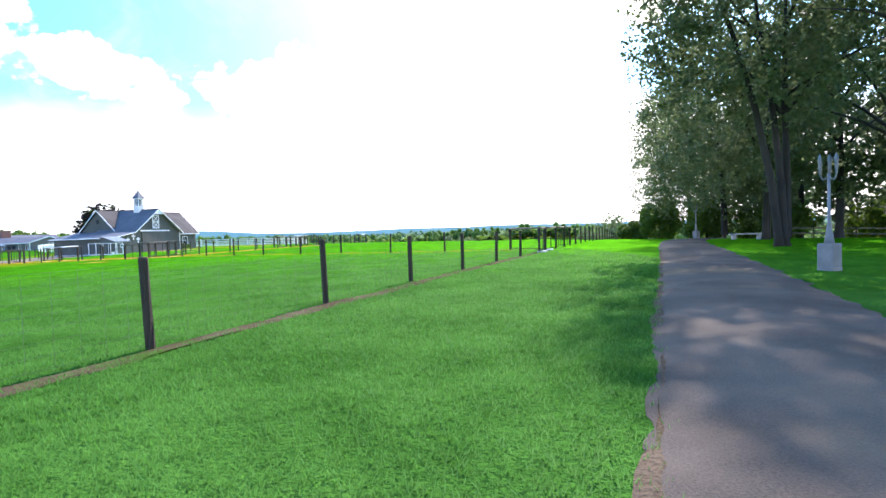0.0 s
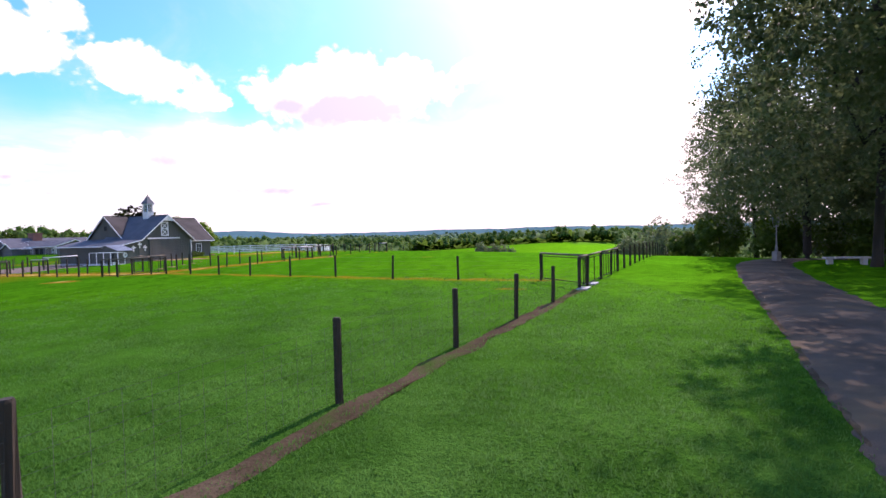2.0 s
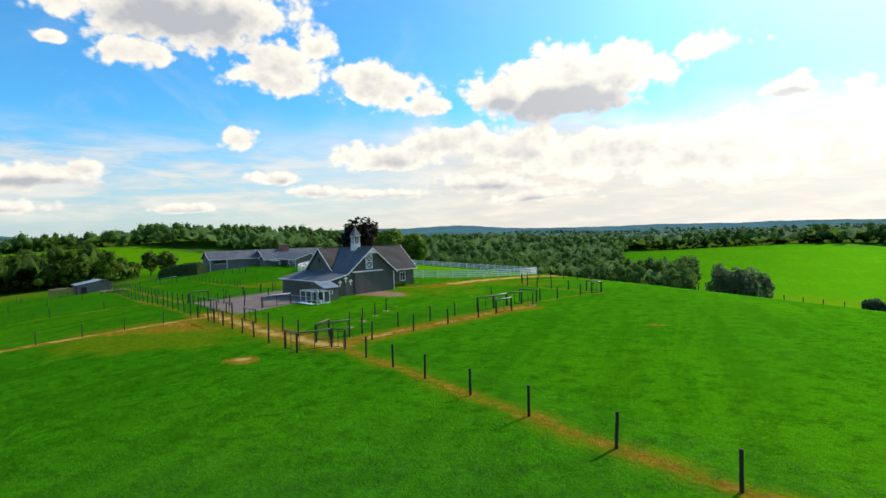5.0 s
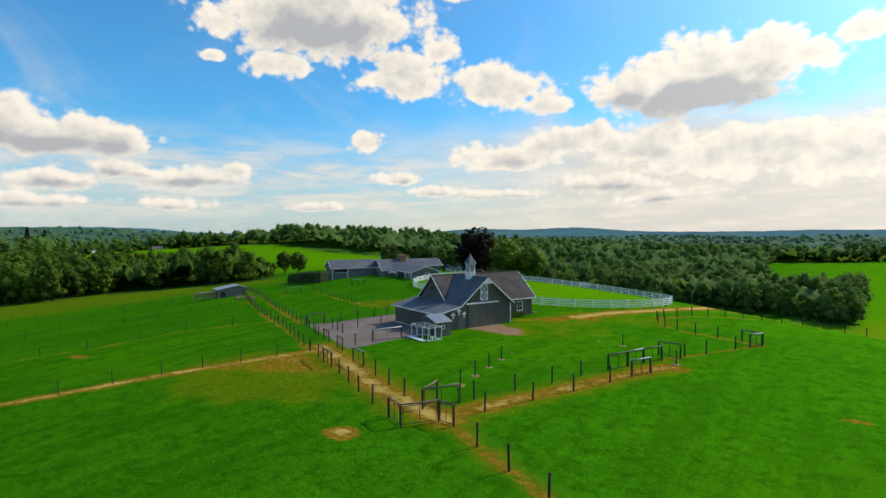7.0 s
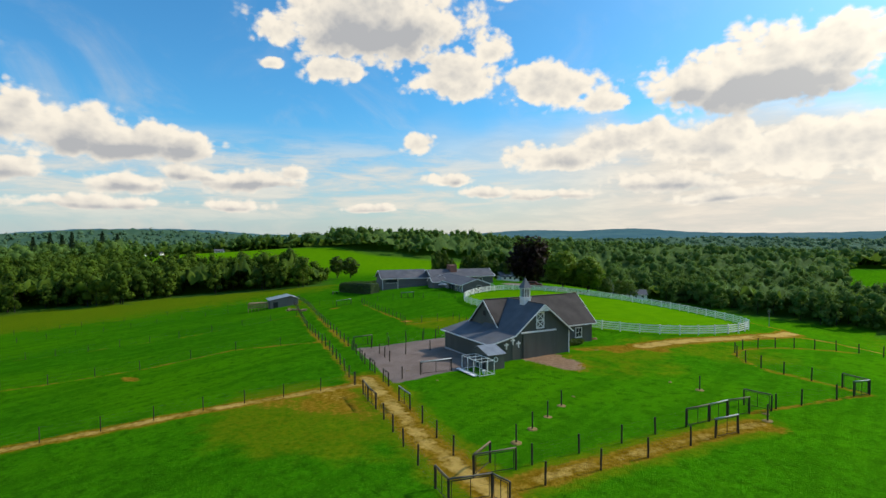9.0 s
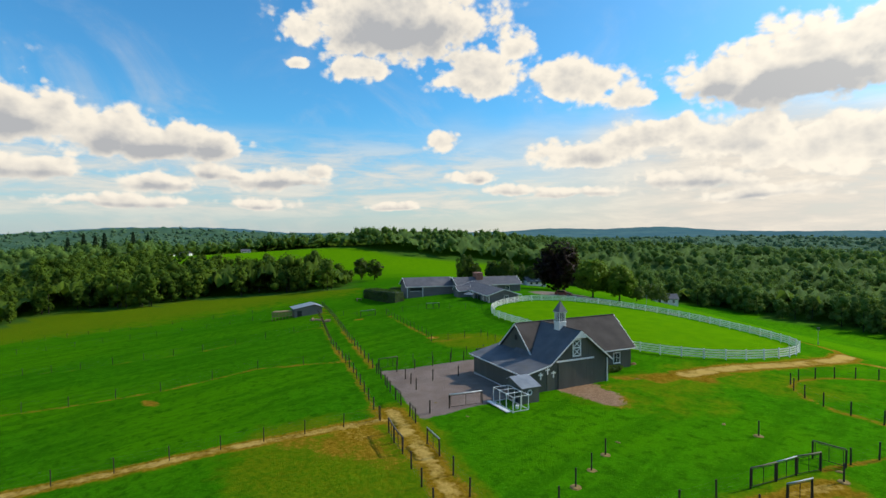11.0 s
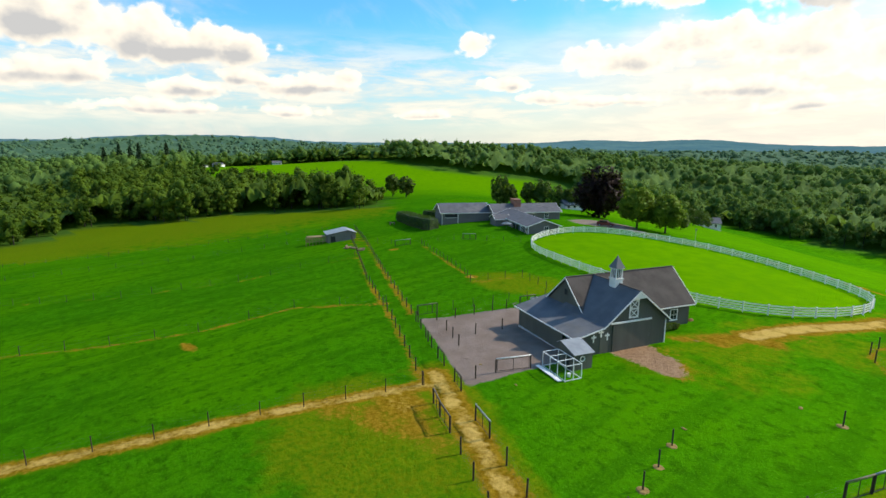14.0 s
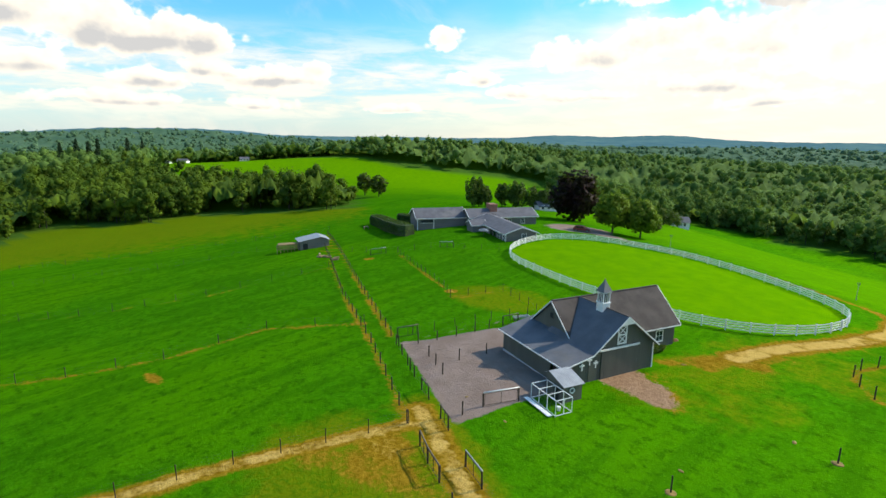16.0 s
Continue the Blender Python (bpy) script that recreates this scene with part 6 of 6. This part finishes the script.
tree("copper_beech", "broad dark purple copper beech beside the house", -101.0, 179.5, 16.0, 7.9, 0.2, 9000, 0.75, M["leaf_red"], trunk=0.4, lumps=30, egg=0.12, puff=0.95, twigs=6)
tree("lone_tree", "dark rounded tree standing in the far field", -281.0, 233.5, 15.0, 5.6, 2.0, 2400, 0.8, M["leaf"], lumps=20, puff=0.7, group="field trees", twigs=6)
tree("lone_tree", "dark rounded tree standing in the far field", -259.0, 227.0, 13.5, 5.6, 1.2, 2400, 0.8, M["leaf"], lumps=20, puff=0.7, group="field trees", twigs=6)
for k in range(10):
    px, py = -158 + 3.1 * k + rng.uniform(-1.5, 1.5), 196 + 2.4 * k + rng.uniform(-2.5, 2.5)
    tree("garden_tree", "small green tree in a row behind the house", px, py, rng.uniform(8.0, 12.5), rng.uniform(2.8, 3.8), 0.8, 800, 0.75, M["leaf"], lumps=9, trunk=0.16, group="trees behind the house")
for px, py, hh in ((-85.5, 205.0, 5.5), (-109.0, 286.0, 8.0), (-115.5, 291.0, 8.5)):
    tree("garden_tree", "low spreading green tree on the lawn", px, py, hh, hh * 0.62, 0.6, 800, 0.7, M["leaf"], lumps=8, trunk=0.16, group="lawn trees")


def pine(x, y, height, radius):
    """A tall conifer: straight stem and drooping tiers of needles."""
    top = thing("pine_tree", "tall dark pine standing above the woods", "tree", pose(x, y, gz(x, y) - 0.2), "pines on the skyline")
    bm = bmesh.new()
    tube(bm, [(0, 0, 0), (0.1, 0, height * 0.5), (0, 0, height)], [0.32, 0.2, 0.04], 8)
    part("trunk", bm, M["bark"], top)
    k = 1100
    t = rng.random(k) ** 0.8
    a = rng.uniform(0, math.tau, k)
    tier = 0.75 + 0.25 * np.sin(t * 52 + 2.0 * np.sin(a * 2))
    out = radius * (1 - t) ** 0.8 * tier * rng.uniform(0.25, 1.05, k) + 0.25
    p = np.stack([out * np.cos(a), out * np.sin(a), height * (0.18 + 0.82 * t) - 0.22 * out], 1)
    part("crown", quads_mesh(cards(p, np.stack([np.cos(a) * 0.5, np.sin(a) * 0.5, np.ones(k)], 1), 1.05)), M["leaf_pine"], top)


for px, py, ph in ((-571.0, 128.0, 25.0), (-566.0, 139.0, 27.0), (-562.0, 147.0, 24.0), (-566.0, 155.0, 26.0), (-556.0, 176.0, 25.0), (-548.0, 186.0, 22.0)):
    pine(px, py, ph, ph * 0.20)


def hedge(label, line, wide, high):
    h = thing("hedge", label, "hedge")
    pts = smooth_line(line, 0.8)
    k = 190
    allp, alln = [], []
    bm = bmesh.new()
    for x, y in pts:
        d = ball(k)
        d[:, 2] = np.abs(d[:, 2])
        s = np.sign(d) * np.abs(d) ** 0.6
        allp.append(s * (wide / 2, wide / 2, high) * rng.uniform(0.9, 1.06, (k, 1)) + (x, y, gz(x, y) - 0.1))
        alln.append(d)
        box(bm, x - wide * 0.36, x + wide * 0.36, y - wide * 0.36, y + wide * 0.36, gz(x, y) - 0.4, gz(x, y) + high * 0.84)
    part("core", bm, M["core"], h)
    part("foliage", quads_mesh(cards(np.concatenate(allp), np.concatenate(alln), 0.32)), M["hedge"], h)


hedge("tall clipped dark green hedge beside the house", [(-152.0, 140.5), (-138.0, 132.5), (-127.0, 126.0), (-115.5, 121.0)], 4.2, 3.2)
hedge("low dark green hedge behind the house", [(-148.0, 148.0), (-128.0, 138.5)], 3.0, 2.6)

# ---- trees along the drive ----
# rows 8 and 12, mostly unseen, are placed to shade the drive
DRIVE = [  # x, y, height, radius, clear stem, leaves, stems, lean, size of the boughs
    (18.3, 27.0, 22, 7.4, 4.6, 34000, 3, (-1.6, -0.5), 0.62), (25.2, 38.5, 20, 8.4, 1.8, 32000, 2, (-2.0, 0), 0.75), (29.6, 50.0, 20, 8.0, 0.6, 28000, 1, (-1.4, 0), 0.8), (34.2, 60.5, 20, 8.0, 0.3, 26000, 1, (-1.2, 0), 0.8),
    (37.6, 70.0, 19, 8.2, 0.2, 24000, 1, (-1.6, 0), 0.8), (26.5, 29.0, 20, 6.4, 5.5, 7000, 2, (0, 0), 0.55), (32.5, 40.0, 20, 6.5, 1.6, 8000, 1, (0, 0), 0.7), (38.0, 51.0, 20, 6.5, 0.8, 11000, 1, (0, 0), 0.75), (20.6, 17.8, 20, 7.8, 9.5, 23000, 2, (-6.2, 2.6), 0.66),
    (43.0, 64.0, 19, 6.5, 0.4, 9000, 1, (0, 0), 0.75), (35.0, 27.0, 18, 5.0, 3.0, 4000, 1, (0, 0), 0.55), (42.0, 40.0, 18, 6.5, 1.2, 6500, 1, (0, 0), 0.7), (16.8, 10.5, 19, 7.4, 6.5, 17000, 1, (-1.6, 0), 0.5),
    (50.0, 50.0, 18, 7.0, 0.4, 7500, 1, (0, 0), 0.75), (52.0, 72.0, 18, 7.0, 0.3, 7500, 1, (0, 0), 0.75), (21.5, 0.0, 18, 6.5, 4.0, 5500, 1, (0, 0), 0.6)]
for row, (x, y, h, r, clear, leaves, stems, lean, puff) in enumerate(DRIVE):
    finer = row in (0, 1, 2, 3, 4, 5, 8, 12)
    # row 0 flares above view so that its crown shades more of the drive
    tree("shade_tree", "tall dark-trunked shade tree beside the drive", x, y, h, r, clear, leaves, 0.17 if finer else 0.32, M["leaf_shade"], lean, stems, 34 if finer else 20, 0.30 - 0.02 * stems, -0.25 if row == 0 else 0.12, "shade trees",
         puff, ((-5.2, -0.5), (-1.6, 0.4), (1.0, 0.8)) if row == 0 else (), 18 if finer else 10)
for x, y, h, r in ((30.2, 64.5, 5.2, 2.8), (33.5, 71.5, 6.0, 3.4), (29.6, 71.0, 3.2, 2.4), (31.0, 55.5, 4.5, 3.0), (39.0, 58.5, 4.6, 3.4), (34.5, 48.5, 3.6, 2.8), (46.5, 52.0, 5.0, 3.6), (49.0, 45.0, 4.5, 3.2), (46.0, 33.0, 3.5, 3.2), (52.0, 57.0, 5.0, 3.6), (43.0, 46.0, 4.0, 3.4)):
    tree("bush", "leafy green bush under the shade trees", x, y, h, r, 0.15, 2600, 0.30, M["leaf"], lumps=11, trunk=0.07, group="bushes", puff=0.9)
# small trees below the crest of the pasture
for x, y, h, r in ((35.8, 120.5, 6.5, 3.6), (38.5, 114.0, 8.5, 4.0), (28.9, 117.0, 3.2, 1.8), (16.5, 141.0, 9.0, 3.6), (10.6, 142.0, 8.5, 3.4), (43.0, 110.0, 12.0, 5.0), (13.5, 138.0, 8.0, 2.6)):
    tree("field_tree", "dark small tree growing below the pasture fence", x, y, h, r, 1.0, 2200, 0.42, M["leaf_shade"], lumps=13, trunk=0.12, group="field edge trees", puff=0.85)


def board_rail_fence():
    f = thing("rail_fence", "old grey two-rail fence under the trees", "fence")
    pts = [(30.0, 44.0), (33.0, 43.2), (36.0, 42.4), (39.0, 41.6), (42.0, 40.8)]
    for x, y in pts:
        set_post(f, x, y, SLIM_MESH, 0.8)
    for a, b in zip(pts, pts[1:]):
        for hh in (0.45, 0.9):
            bm = bmesh.new()
            beam(bm, (*a, gz(*a) + hh), (*b, gz(*b) + hh), 0.04, 0.12)
            part("rail", bm, M["rail"], f)


board_rail_fence()
bench = thing("bench", "pale concrete bench beside the drive's bend", "bench", pose(25.5, 40.8, gz(25.5, 40.8), 0, 0, -15))
part("seat", boxes((-1.2, 1.2, -0.25, 0.25, 0.36, 0.46), bevel=0.01), M["concrete"], bench)
for x in (-0.9, 0.9):
    part("support", boxes((x - 0.12, x + 0.12, -0.2, 0.2, -0.1, 0.36)), M["concrete"], bench)


# ---- grass ----
def build_grass():
    """Blades in tufts over the verge and the near pasture."""
    n = 230000
    x = rng.uniform(-26, 9.5, n)
    y = 2.0 + 46 * rng.random(n) ** 1.35
    far = np.hypot((x + 0.5) / 0.9, y - 6)
    thin = rng.random(n) < np.clip(1.25 - far / 30, 0, 1) ** 1.6
    x, y = x[thin], y[thin]
    n = len(x)
    right = np.interp(y, [p[1] for p in ROAD_EDGE], [p[0] for p in ROAD_EDGE])
    keep = (x < right + rng.normal(0, 0.07, n) + 0.03) & (line_distance(x, y, NORTH_FENCE[:2]) > 0.02 + 0.20 * rng.random(n))
    x, y = x[keep], y[keep]
    n = len(x)
    k = 5
    bx, by = np.repeat(x, k) + rng.normal(0, 0.05, n * k), np.repeat(y, k) + rng.normal(0, 0.05, n * k)
    z = ground(bx, by) - 0.01
    h = rng.uniform(0.03, 0.075, n * k) * (1 + 0.5 * (rng.random(n * k) > 0.96))
    a, lean = rng.uniform(0, math.tau, n * k), rng.uniform(0.3, 1.3, n * k)
    wdt = rng.uniform(0.003, 0.007, n * k) * (1 + 0.05 * by)
    ca, sa = np.cos(a), np.sin(a)
    p0 = np.stack([bx - sa * wdt, by + ca * wdt, z], 1)
    p1 = np.stack([bx + sa * wdt, by - ca * wdt, z], 1)
    p2 = np.stack([bx + ca * lean * h, by + sa * lean * h, z + h], 1)
    v = np.stack([p0, p1, p2], 1).reshape(-1, 3)
    tri = v.reshape(-1, 3, 3)
    face = np.cross(tri[:, 1] - tri[:, 0], tri[:, 2] - tri[:, 0])
    tri[face[:, 2] < 0] = tri[face[:, 2] < 0][:, ::-1]
    v = tri.reshape(-1, 3)
    ob = part("grass_tufts", (v, np.arange(3 * n * k).reshape(-1, 3).tolist()), M["blade"])
    soft_normals(ob, np.repeat(rng.normal(0, 0.18, (n * k, 3)) + (0, 0, 1), 3, 0))
    tagged(ob, "short green grass blades on verge and pasture", "grass", kind="stuff")


build_grass()
